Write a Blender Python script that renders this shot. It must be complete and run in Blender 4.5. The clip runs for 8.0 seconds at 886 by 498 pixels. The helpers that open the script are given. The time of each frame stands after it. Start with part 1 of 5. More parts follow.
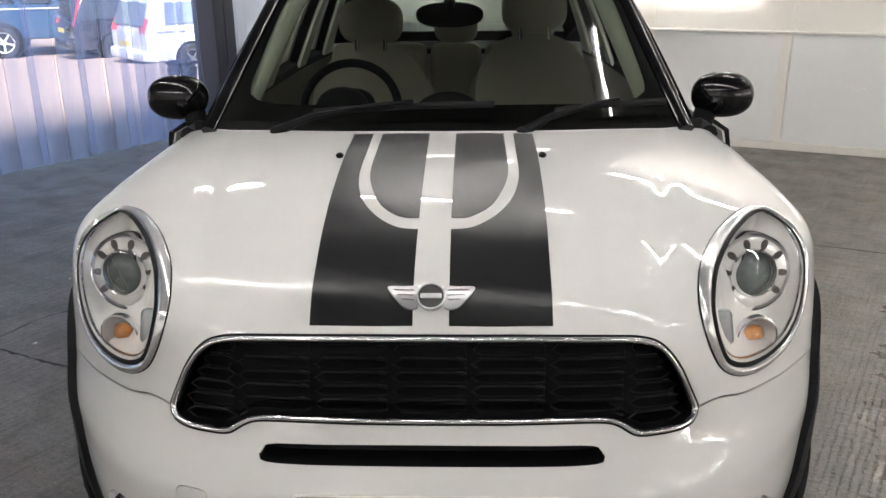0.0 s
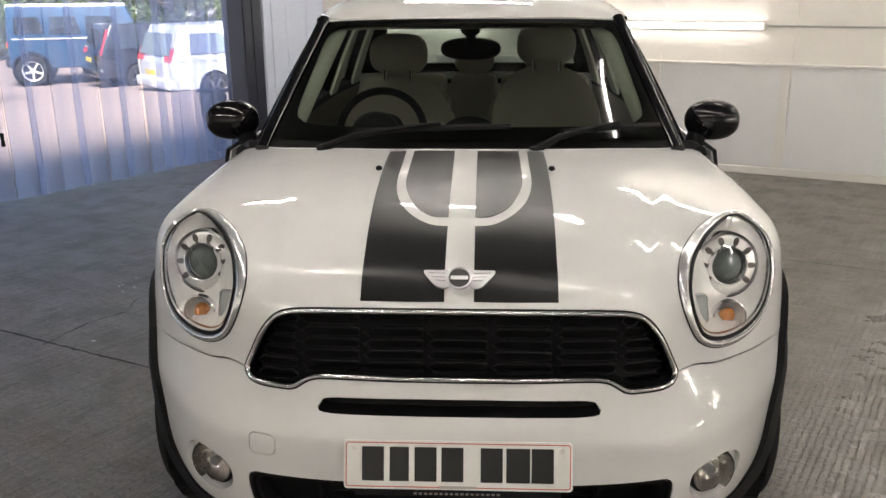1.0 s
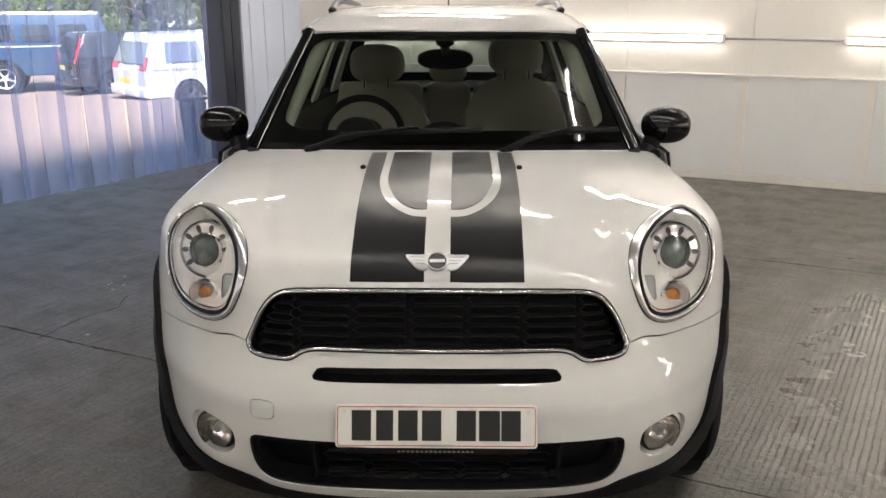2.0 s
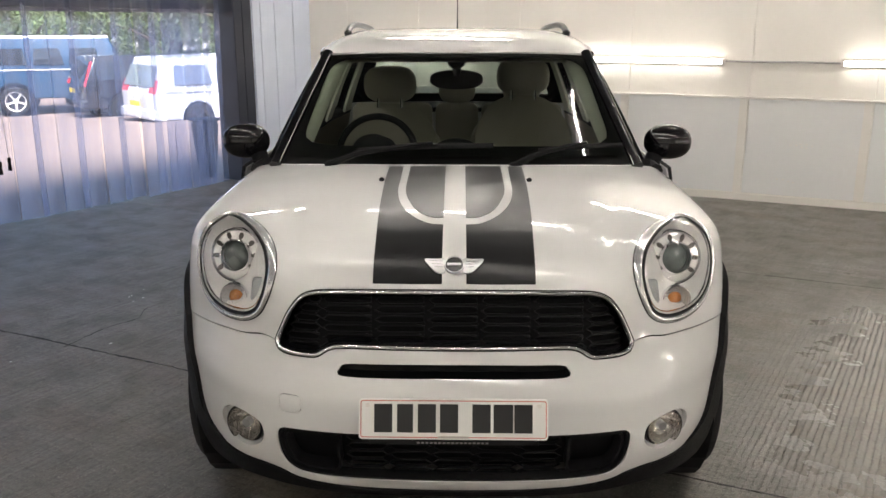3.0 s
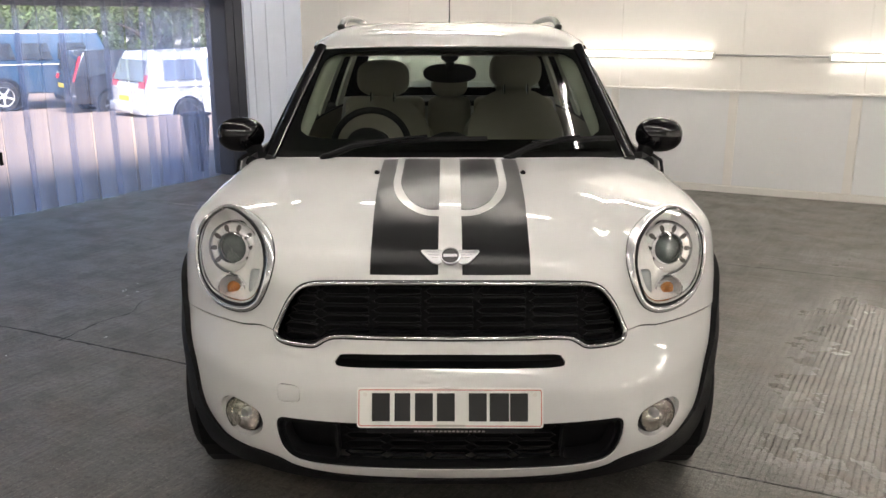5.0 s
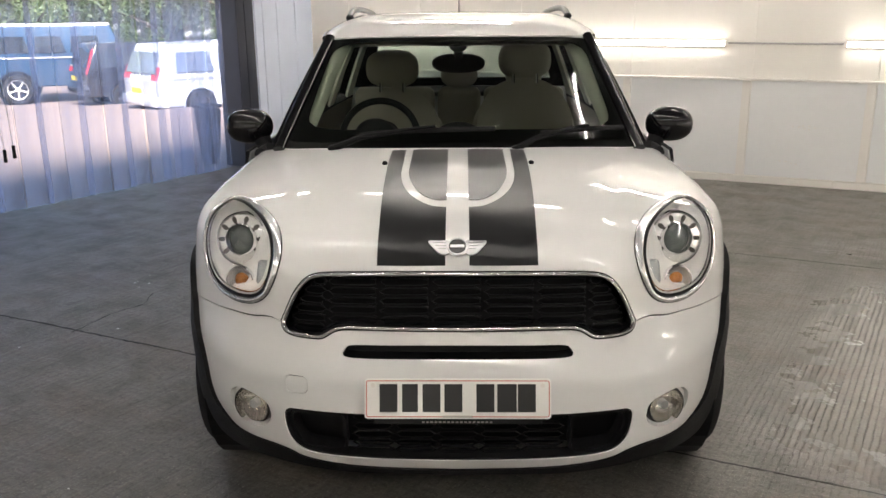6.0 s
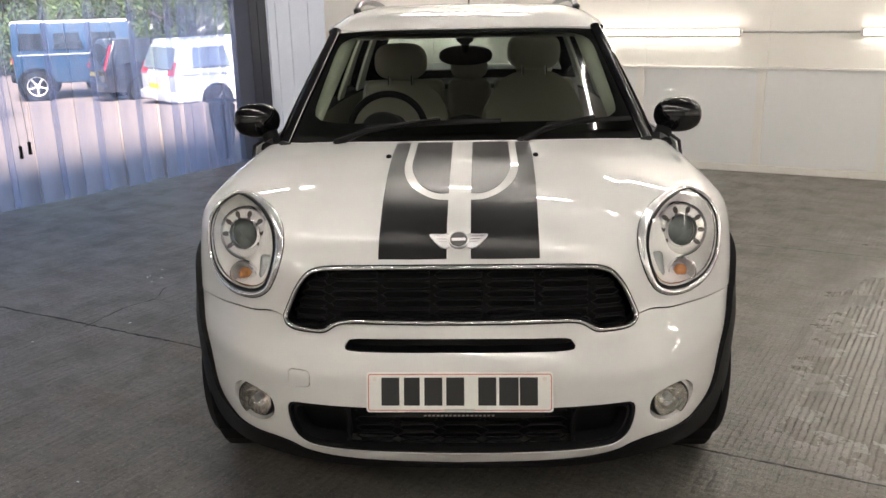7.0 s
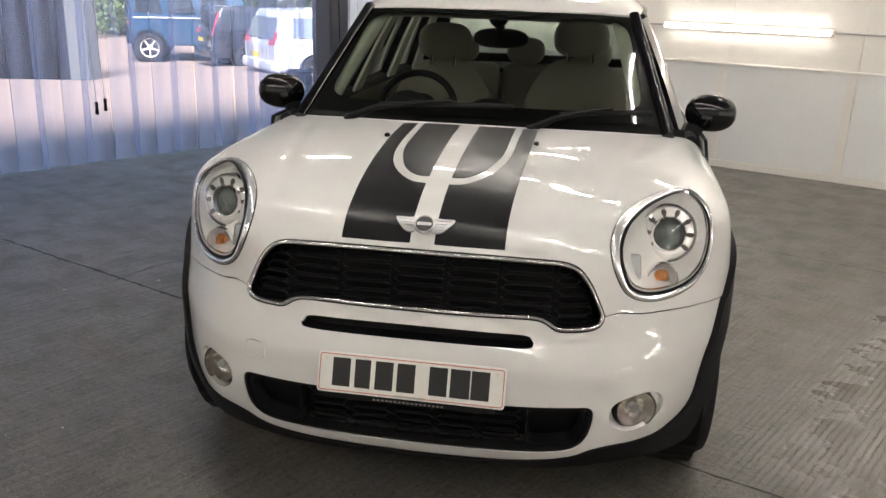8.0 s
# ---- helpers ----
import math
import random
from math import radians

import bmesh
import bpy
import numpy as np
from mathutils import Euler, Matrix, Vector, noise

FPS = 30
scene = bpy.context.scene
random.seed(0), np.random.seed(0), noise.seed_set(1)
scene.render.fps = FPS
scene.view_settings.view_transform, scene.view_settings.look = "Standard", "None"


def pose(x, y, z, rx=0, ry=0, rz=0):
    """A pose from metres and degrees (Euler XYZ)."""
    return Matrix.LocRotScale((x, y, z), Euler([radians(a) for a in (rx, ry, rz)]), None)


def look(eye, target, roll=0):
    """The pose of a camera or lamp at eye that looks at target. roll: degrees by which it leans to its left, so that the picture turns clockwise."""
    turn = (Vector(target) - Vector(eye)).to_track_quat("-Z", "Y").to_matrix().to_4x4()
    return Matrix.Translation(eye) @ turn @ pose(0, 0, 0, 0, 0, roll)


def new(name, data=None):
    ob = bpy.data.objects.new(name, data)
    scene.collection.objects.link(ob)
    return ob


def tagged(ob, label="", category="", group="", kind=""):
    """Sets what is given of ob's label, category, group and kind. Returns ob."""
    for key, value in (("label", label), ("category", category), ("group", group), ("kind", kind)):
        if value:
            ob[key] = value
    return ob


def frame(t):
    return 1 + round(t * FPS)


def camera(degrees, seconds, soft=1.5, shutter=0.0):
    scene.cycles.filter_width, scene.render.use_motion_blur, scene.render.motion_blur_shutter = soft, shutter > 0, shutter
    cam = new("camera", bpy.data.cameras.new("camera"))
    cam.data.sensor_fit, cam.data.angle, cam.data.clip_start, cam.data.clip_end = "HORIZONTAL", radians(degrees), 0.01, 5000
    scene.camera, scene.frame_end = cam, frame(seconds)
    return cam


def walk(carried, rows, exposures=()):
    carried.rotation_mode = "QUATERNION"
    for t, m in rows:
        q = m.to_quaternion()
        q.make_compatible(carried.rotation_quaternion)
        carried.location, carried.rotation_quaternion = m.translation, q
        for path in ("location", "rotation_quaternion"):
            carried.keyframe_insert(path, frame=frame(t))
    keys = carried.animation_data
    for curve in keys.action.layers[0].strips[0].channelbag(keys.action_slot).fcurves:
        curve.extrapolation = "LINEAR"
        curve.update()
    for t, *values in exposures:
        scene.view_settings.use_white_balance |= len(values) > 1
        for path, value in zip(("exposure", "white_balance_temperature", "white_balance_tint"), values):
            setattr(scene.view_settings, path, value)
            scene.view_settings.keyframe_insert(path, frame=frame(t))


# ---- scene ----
cam = camera(55.1, 8.0)
PATH = [
    (0, (0.071, -1.337, 1.508), (0.01, 0.553, 0.857), -0.6),
    (0.5, (0.041, -1.537, 1.542), (0.001, 0.374, 0.953), -0.1),
    (1, (0.051, -1.713, 1.544), (-0.04, 0.197, 0.958), -0.4),
    (1.5, (0.056, -1.854, 1.565), (0.029, 0.058, 0.98), 0.0),
    (3, (0.01, -2.149, 1.56), (-0.025, -0.216, 1.046), 0.0),
    (3.5, (0.007, -2.169, 1.557), (-0.034, -0.237, 1.044), 0.1),
    (4, (0.0, -2.185, 1.559), (-0.019, -0.25, 1.05), 0.1),
    (4.5, (-0.008, -2.185, 1.559), (-0.013, -0.252, 1.043), 0.1),
    (6, (0.011, -2.176, 1.557), (-0.032, -0.252, 1.01), -0.5),
    (6.5, (0.022, -2.178, 1.554), (-0.033, -0.258, 0.996), -0.7),
    (7, (0.06, -2.169, 1.557), (-0.027, -0.252, 0.994), -1.2),
    (7.5, (0.227, -2.12, 1.547), (0.04, -0.209, 0.986), 0.7),
    (8, (0.417, -2.068, 1.542), (0.107, -0.185, 0.942), 1.8),
]
EXPOSURES = [(0, 2.26, 6150, 10), (0.5, 2.14, 6350, 10), (1.5, 2.16, 6500, 10), (3, 2.18, 6500, 10), (6, 2.26, 6500, 10), (7, 2.26, 6500, 10), (8, 2.20, 6500, 10)]
walk(cam, [(t, look(eye, target, roll)) for t, eye, target, roll in PATH], EXPOSURES)

# ---- light and world ----
sky = bpy.data.worlds.new("sky")
scene.world = sky
sky.use_nodes = True
sky_tex = sky.node_tree.nodes.new("ShaderNodeTexSky")
sky_tex.sky_type, sky_tex.sun_disc = "NISHITA", False
sky_tex.sun_elevation, sky_tex.sun_rotation = radians(50), radians(160)
sky.node_tree.links.new(sky_tex.outputs[0], sky.node_tree.nodes["Background"].inputs[0])
sky.node_tree.nodes["Background"].inputs[1].default_value = 0.07
sun = new("sun", bpy.data.lights.new("sun", "SUN"))
sun.data.energy, sun.data.angle, sun.data.color = 5.2, radians(30), (1.0, 0.95, 0.88)
sun.matrix_world = look((0, 0, 0), (-0.219, 0.604, -0.766))
TUBE_POWER = 2.9
CEILING_POWER = 16.8


# ---- materials ----
def material(name):
    m = bpy.data.materials.new(name)
    m.use_nodes = True
    return m, m.node_tree, m.node_tree.nodes["Principled BSDF"]


def surface(name, colour, rough=0.5, metal=0.0, vary=0.06, scale=3.0, fine=60.0, bump=0.02, coat=0.0, spec=0.5, rough_vary=0.0, stretch=(1, 1, 1)):
    """A plain surface with stains at one scale, grain at another and a little relief."""
    m, tree, bsdf = material(name)
    node, link = tree.nodes.new, tree.links.new
    coords, mapping = node("ShaderNodeTexCoord"), node("ShaderNodeMapping")
    mapping.inputs["Scale"].default_value = stretch
    link(coords.outputs["Object"], mapping.inputs[0])
    broad, grain, mixed, ramp = node("ShaderNodeTexNoise"), node("ShaderNodeTexNoise"), node("ShaderNodeMix"), node("ShaderNodeMix")
    broad.inputs["Scale"].default_value, broad.inputs["Detail"].default_value = scale, 6
    grain.inputs["Scale"].default_value, grain.inputs["Detail"].default_value = fine, 4
    for n in (broad, grain):
        link(mapping.outputs[0], n.inputs["Vector"])
    mixed.inputs[0].default_value = 0.35
    link(broad.outputs[0], mixed.inputs[2])
    link(grain.outputs[0], mixed.inputs[3])
    ramp.data_type = "RGBA"
    ramp.inputs[6].default_value = (*[c * (1 - 2 * vary) for c in colour], 1)
    ramp.inputs[7].default_value = (*[min(1, c * (1 + 2 * vary)) for c in colour], 1)
    link(mixed.outputs[0], ramp.inputs[0])
    link(ramp.outputs[2], bsdf.inputs["Base Color"])
    bsdf.inputs["Roughness"].default_value, bsdf.inputs["Metallic"].default_value = rough, metal
    bsdf.inputs["Specular IOR Level"].default_value = spec
    if coat:
        bsdf.inputs["Coat Weight"].default_value, bsdf.inputs["Coat Roughness"].default_value = coat, 0.02
    if rough_vary:
        ranged = node("ShaderNodeMapRange")
        ranged.inputs[1].default_value, ranged.inputs[2].default_value = 0.35, 0.65
        ranged.inputs[3].default_value, ranged.inputs[4].default_value = max(0.02, rough - rough_vary), rough + rough_vary
        link(broad.outputs[0], ranged.inputs[0])
        link(ranged.outputs[0], bsdf.inputs["Roughness"])
    if bump:
        relief = node("ShaderNodeBump")
        relief.inputs["Strength"].default_value, relief.inputs["Distance"].default_value = bump, 0.01
        link(grain.outputs[0], relief.inputs["Height"])
        link(relief.outputs[0], bsdf.inputs["Normal"])
    return m


def clear(name, tint, gloss=1.0, haze=0.0, rough=0.0, streak=0.0):
    """Thin glass or plastic sheet: lets light straight through, with a Fresnel gloss and, if wanted, a milky haze."""
    m, tree, bsdf = material(name)
    node, link = tree.nodes.new, tree.links.new
    tree.nodes.remove(bsdf)
    out = tree.nodes["Material Output"]
    through_it, shine, fresnel, mixed = node("ShaderNodeBsdfTransparent"), node("ShaderNodeBsdfGlossy"), node("ShaderNodeFresnel"), node("ShaderNodeMixShader")
    through_it.inputs[0].default_value = (*tint, 1)
    shine.inputs["Roughness"].default_value = rough
    fresnel.inputs[0].default_value = 1.45
    base = through_it
    if haze:
        milky, blend = node("ShaderNodeBsdfTranslucent"), node("ShaderNodeMixShader")
        milky.inputs[0].default_value = (0.77, 0.79, 0.93, 1)
        blend.inputs[0].default_value = haze
        if streak:
            coords, mapping, noise_tex, ranged = node("ShaderNodeTexCoord"), node("ShaderNodeMapping"), node("ShaderNodeTexNoise"), node("ShaderNodeMapRange")
            mapping.inputs["Scale"].default_value = (9, 9, 0.6)
            noise_tex.inputs["Scale"].default_value = 1.0
            ranged.inputs[1].default_value, ranged.inputs[2].default_value = 0.35, 0.7
            ranged.inputs[3].default_value, ranged.inputs[4].default_value = haze * (1 - streak), haze * (1 + streak)
            link(coords.outputs["Object"], mapping.inputs[0])
            link(mapping.outputs[0], noise_tex.inputs["Vector"])
            link(noise_tex.outputs[0], ranged.inputs[0])
            link(ranged.outputs[0], blend.inputs[0])
        link(through_it.outputs[0], blend.inputs[1])
        link(milky.outputs[0], blend.inputs[2])
        base = blend
    gain = node("ShaderNodeMath")
    gain.operation = "MULTIPLY"
    gain.inputs[1].default_value = gloss
    link(fresnel.outputs[0], gain.inputs[0])
    link(gain.outputs[0], mixed.inputs[0])
    link(base.outputs[0], mixed.inputs[1])
    link(shine.outputs[0], mixed.inputs[2])
    link(mixed.outputs[0], out.inputs[0])
    return m


def glowing(name, colour, power):
    m, tree, bsdf = material(name)
    bsdf.inputs["Base Color"].default_value = (0.8, 0.8, 0.8, 1)
    bsdf.inputs["Emission Color"].default_value = (*colour, 1)
    bsdf.inputs["Emission Strength"].default_value = power
    return m


PAINT = surface("white_paint", (0.685, 0.683, 0.678), 0.55, vary=0.01, bump=0, coat=1.0, spec=0.0)
MATT_BLACK = surface("satin_black_vinyl", (0.012, 0.012, 0.013), 0.30, vary=0.1, bump=0.01, spec=0.3)
GLOSS_BLACK = surface("gloss_black_paint", (0.005, 0.005, 0.006), 0.4, vary=0.05, bump=0, coat=1.0, spec=0.0)
SCREEN_PRINT = surface("black_screen_print", (0.004, 0.004, 0.004), 0.5, vary=0.05, bump=0, spec=0.1)
BLACK_PLASTIC = surface("grained_black_plastic", (0.007, 0.007, 0.008), 0.6, vary=0.12, fine=240, bump=0.15, spec=0.16)
DEEP_BLACK = surface("black_mesh_plastic", (0.004, 0.004, 0.005), 0.5, vary=0.1, bump=0.03, spec=0.16)
RUBBER = surface("tyre_rubber", (0.014, 0.014, 0.015), 0.75, vary=0.15, fine=120, bump=0.2, spec=0.25)
CHROME = surface("chrome", (0.78, 0.78, 0.80), 0.07, metal=1.0, vary=0.02, bump=0)
ALLOY = surface("alloy", (0.36, 0.36, 0.37), 0.28, metal=1.0, vary=0.05, bump=0)
REFLECTOR = surface("lamp_reflector", (0.93, 0.92, 0.90), 0.14, metal=0.5, vary=0.03, scale=14, fine=42, bump=0.15)
BOWL_CHROME = surface("lamp_bowl", (0.96, 0.95, 0.93), 0.20, metal=0.15, vary=0.02, scale=14, fine=17, bump=0.45)
SHUTTER = surface("grey_shutter_slat", (0.16, 0.16, 0.17), 0.45, metal=0.3, vary=0.08, bump=0.02)
BADGE_SILVER = surface("badge_silver", (0.40, 0.40, 0.41), 0.34, metal=1.0, vary=0.04, bump=0)
FOG_REFLECTOR = surface("fog_reflector", (0.72, 0.69, 0.64), 0.12, metal=0.9, vary=0.05, scale=14, fine=30, bump=0.3, stretch=(2, 2, 0.3))
LAMP_GREY = surface("lamp_grey_bezel", (0.42, 0.42, 0.43), 0.3, metal=0.6, vary=0.04, bump=0)
LAMP_RING = surface("satin_chrome", (0.80, 0.80, 0.81), 0.20, metal=0.8, vary=0.03, bump=0)
LAMP_PALE = surface("lamp_pale_flap", (0.50, 0.52, 0.53), 0.25, metal=0.2, vary=0.03, bump=0)
LAMP_DARK = surface("lamp_dark_openings", (0.05, 0.045, 0.04), 0.5, vary=0.1, bump=0)
PROJECTOR = surface("projector_glass", (0.13, 0.15, 0.145), 0.5, vary=0.3, scale=25, bump=0, coat=1.0, spec=0.0)
RAIL_GREY = surface("rail_grey", (0.09, 0.09, 0.09), 0.3, metal=0.4, vary=0.05, bump=0)
AMBER = surface("amber_bulb", (0.62, 0.22, 0.06), 0.15, vary=0.42, scale=55, bump=0, coat=0.6)
LAMP_GLASS = clear("lamp_cover", (0.97, 0.97, 0.97), 1.0)
SCREEN_GLASS = clear("windscreen_glass", (0.66, 0.71, 0.67), 1.0)
SIDE_GLASS = clear("side_window_glass", (0.50, 0.56, 0.52), 1.0)
LEATHER = surface("cream_leather", (0.32, 0.30, 0.245), 0.6, vary=0.05, fine=90, bump=0.05, spec=0.2)
TRIM_CREAM = surface("cream_trim", (0.58, 0.58, 0.48), 0.65, vary=0.04, bump=0.02)
DASH = surface("dark_dashboard", (0.010, 0.010, 0.011), 0.6, vary=0.1, fine=200, bump=0.1, spec=0.2)
PLATE_WHITE = surface("plate_white", (0.78, 0.77, 0.74), 0.35, vary=0.02, bump=0)
PLATE_RED = surface("plate_red_border", (0.55, 0.10, 0.08), 0.4, vary=0.03, bump=0)
INK = surface("plate_black", (0.012, 0.012, 0.012), 0.4, vary=0.02, bump=0)
DIM_INK = surface("dim_print", (0.16, 0.15, 0.14), 0.6, vary=0.02, bump=0)
PALE_INK = surface("pale_print", (0.45, 0.42, 0.38), 0.5, vary=0.02, bump=0)
WALL_WHITE = surface("white_wall_panel", (0.77, 0.74, 0.69), 0.42, vary=0.025, scale=0.8, fine=25, bump=0.03)
BOUNCE_WALL = surface("bounce_wall", (0.70, 0.69, 0.67), 0.7, vary=0.05, scale=1, bump=0.02)
LOWER_WHITE = surface("cool_white_panel", (0.70, 0.70, 0.70), 0.42, vary=0.03, scale=0.9, fine=25, bump=0.03)
WALL_TRIM = surface("white_trim", (0.72, 0.69, 0.65), 0.4, vary=0.03, bump=0.02)
CEILING_WHITE = surface("ceiling_grey", (0.16, 0.16, 0.165), 0.8, vary=0.03, bump=0.02)
CONDUIT = surface("grey_conduit", (0.42, 0.41, 0.40), 0.5, vary=0.05, bump=0)
TUBE_GLOW = glowing("tube_glow", (1.0, 0.93, 0.84), TUBE_POWER)
CEILING_GLOW = glowing("ceiling_tube_glow", (1.0, 0.93, 0.84), CEILING_POWER)
PVC = clear("pvc_strip", (0.905, 0.920, 0.970), 0.22, haze=0.155, rough=0.03, streak=0.7)
PVC_EDGE = clear("pvc_edge", (0.58, 0.60, 0.68), 0.4, haze=0.22, rough=0.1)
DARK_STEEL = surface("dark_steel", (0.024, 0.029, 0.048), 0.45, metal=0.1, vary=0.2, scale=5, bump=0.02)
GREY_CLAD = surface("pale_cladding", (0.68, 0.74, 0.88), 0.5, vary=0.04, bump=0.02)


def floor_material():
    """Worn grey concrete paint: stains, streaks, and a ridged, polished patch on one slab."""
    m, tree, bsdf = material("painted_concrete")
    node, link = tree.nodes.new, tree.links.new
    coords, turned, split = node("ShaderNodeTexCoord"), node("ShaderNodeMapping"), node("ShaderNodeSeparateXYZ")
    turned.inputs["Rotation"].default_value = (0, 0, radians(30))
    link(coords.outputs["Object"], turned.inputs[0])
    link(turned.outputs[0], split.inputs[0])

    def noise_of(scale, detail, stretch=(1, 1, 1)):
        mapping, n = node("ShaderNodeMapping"), node("ShaderNodeTexNoise")
        mapping.inputs["Scale"].default_value = stretch
        n.inputs["Scale"].default_value, n.inputs["Detail"].default_value, n.inputs["Roughness"].default_value = scale, detail, 0.62
        link(turned.outputs[0], mapping.inputs[0])
        link(mapping.outputs[0], n.inputs["Vector"])
        return n.outputs[0]

    def band(socket, a, b, lo=0.0, hi=1.0):
        r = node("ShaderNodeMapRange")
        r.inputs[1].default_value, r.inputs[2].default_value, r.inputs[3].default_value, r.inputs[4].default_value = a, b, lo, hi
        link(socket, r.inputs[0])
        return r.outputs[0]

    def calc(how, a, b):
        n = node("ShaderNodeMath")
        n.operation = how
        for socket, v in zip(n.inputs, (a, b)):
            if isinstance(v, float):
                socket.default_value = v
            else:
                link(v, socket)
        return n.outputs[0]

    def tint(factor, a, b):
        n = node("ShaderNodeMix")
        n.data_type = "RGBA"
        link(factor, n.inputs[0])
        for socket, v in ((n.inputs[6], a), (n.inputs[7], b)):
            if isinstance(v, tuple):
                socket.default_value = (*v, 1)
            else:
                link(v, socket)
        return n.outputs[2]

    across, along = split.outputs[0], split.outputs[1]
    grain = noise_of(1.0, 5, (38.0, 3.2, 1))
    broad, middle, fine, speck = noise_of(0.6, 7), noise_of(4.5, 5), noise_of(48, 4), noise_of(120, 2)
    streaks, scuffs, brown = noise_of(1.0, 7, (1.4, 9.0, 1)), noise_of(1.0, 6, (7.0, 26.0, 1)), noise_of(1.3, 6, (1.0, 2.2, 1))
    # the polished patch: ridges first, then worn speckled paint with lamp sheen in its tone, and a fainter row of
    # ridges past the joint
    patch = calc("MULTIPLY", calc("MULTIPLY", band(calc("ADD", along, calc("MULTIPLY", middle, 0.2)), 3.75, 3.1), band(along, 0.7, 1.3)), band(calc("ADD", across, calc("MULTIPLY", middle, 0.12)), 0.30, 0.95))
    faint = calc("MULTIPLY", calc("MULTIPLY", band(along, 3.46, 3.3), band(along, 0.9, 1.4)), band(across, -0.25, 0.0, 0.0, 0.22))
    second = calc("MULTIPLY", calc("MULTIPLY", band(along, 3.92, 3.95), band(along, 4.5, 4.3)), calc("MULTIPLY", band(across, 0.34, 0.42), band(across, 0.95, 0.7, 0.0, 0.45)))
    ridged = calc("ADD", calc("MAXIMUM", patch, faint), second)
    worn = calc("MULTIPLY", patch, band(calc("ADD", across, calc("MULTIPLY", streaks, 0.3)), 0.72, 0.98))

    base = tint(band(broad, 0.3, 0.7), (0.106, 0.101, 0.091), (0.172, 0.163, 0.146))
    base = tint(band(streaks, 0.42, 0.72, 0.0, 0.32), base, (0.185, 0.178, 0.160))
    # glints along the ridge lines, put into the colour as pale grain
    base = tint(band(grain, 0.52, 0.70, 0.0, 0.60), base, (0.205, 0.182, 0.152))
    base = tint(band(grain, 0.46, 0.32, 0.0, 0.55), base, (0.052, 0.048, 0.042))
    base = tint(band(streaks, 0.46, 0.28, 0.0, 0.35), base, (0.040, 0.040, 0.038))
    base = tint(band(brown, 0.50, 0.72, 0.0, 0.7), base, (0.135, 0.098, 0.075))
    # worn speckles; their paler tone also holds some sheen of the wall lamps
    base = tint(calc("MULTIPLY", worn, band(fine, 0.35, 0.60, 0.15, 0.85)), base, (0.19, 0.168, 0.145))
    base = tint(band(fine, 0.48, 0.68, 0.0, 0.65), base, (0.048, 0.045, 0.041))
    base = tint(band(middle, 0.50, 0.66, 0.0, 0.40), base, (0.066, 0.062, 0.055))
    base = tint(band(calc("ADD", speck, calc("MULTIPLY", scuffs, 0.35)), 0.80, 0.88, 0.0, 0.75), base, (0.36, 0.325, 0.28))
    base = tint(band(speck, 0.54, 0.70, 0.0, 0.45), base, (0.24, 0.22, 0.20))
    link(base, bsdf.inputs["Base Color"])
    rough = calc("SUBTRACT", band(middle, 0.35, 0.65, 0.36, 0.52), calc("MULTIPLY", ridged, 0.24))
    link(rough, bsdf.inputs["Roughness"])
    link(band(patch, 0.0, 1.0, 0.42, 0.9), bsdf.inputs["Specular IOR Level"])

    ridges = node("ShaderNodeTexWave")
    link(turned.outputs[0], ridges.inputs["Vector"])
    ridges.inputs["Scale"].default_value, ridges.inputs["Distortion"].default_value = 12.0, 1.5
    ridges.inputs["Detail"].default_value, ridges.inputs["Detail Scale"].default_value = 2.0, 1.4
    height = calc("MULTIPLY", calc("POWER", ridges.outputs[1], 4.5), calc("MULTIPLY", ridged, band(fine, 0.36, 0.56, 0.1, 1.0)))
    height = calc("MULTIPLY", height, band(worn, 0.0, 1.0, 1.0, 0.45))
    low, high = node("ShaderNodeBump"), node("ShaderNodeBump")
    low.inputs["Strength"].default_value, low.inputs["Distance"].default_value = 0.42, 0.02
    high.inputs["Strength"].default_value, high.inputs["Distance"].default_value = 1.0, 0.0056
    link(calc("MULTIPLY", calc("SUBTRACT", calc("ADD", calc("ADD", calc("MULTIPLY", scuffs, 0.5), calc("MULTIPLY", grain, 0.9)), calc("MULTIPLY", fine, 0.25)), 0.825), band(patch, 0.0, 1.0, 1.0, 0.5)), low.inputs["Height"])
    link(height, high.inputs["Height"])
    link(low.outputs[0], high.inputs["Normal"])
    link(high.outputs[0], bsdf.inputs["Normal"])
    return m


FLOOR_PAINT = floor_material()
TARMAC = surface("yard_tarmac", (0.205, 0.152, 0.132), 0.85, vary=0.12, scale=0.4, fine=30, bump=0.15)
LEAF = surface("leaf_green", (0.105, 0.150, 0.055), 0.6, vary=0.35, scale=0.8, fine=6, bump=0)
BARK = surface("bark", (0.09, 0.07, 0.05), 0.9, vary=0.2, bump=0.3)
BLUE_PAINT = surface("blue_paint", (0.018, 0.055, 0.11), 0.3, vary=0.04, bump=0, coat=0.6)
DARK_PAINT = surface("dark_car_paint", (0.012, 0.014, 0.022), 0.25, vary=0.04, bump=0, coat=0.8)
SILVER_PAINT = surface("silver_paint", (0.72, 0.73, 0.76), 0.3, metal=0.2, vary=0.03, bump=0, coat=0.2)
DARK_GLASS = surface("dark_window", (0.02, 0.025, 0.03), 0.06, vary=0.05, bump=0, coat=1.0)
# pale metallic tone stands for the sky reflected in the silver car's windows
SKY_GLASS = surface("sky_lit_window", (0.50, 0.54, 0.60), 0.08, metal=0.75, vary=0.05, bump=0)
RED_LAMP = surface("red_lamp", (0.6, 0.03, 0.05), 0.2, vary=0.05, bump=0, coat=0.8)
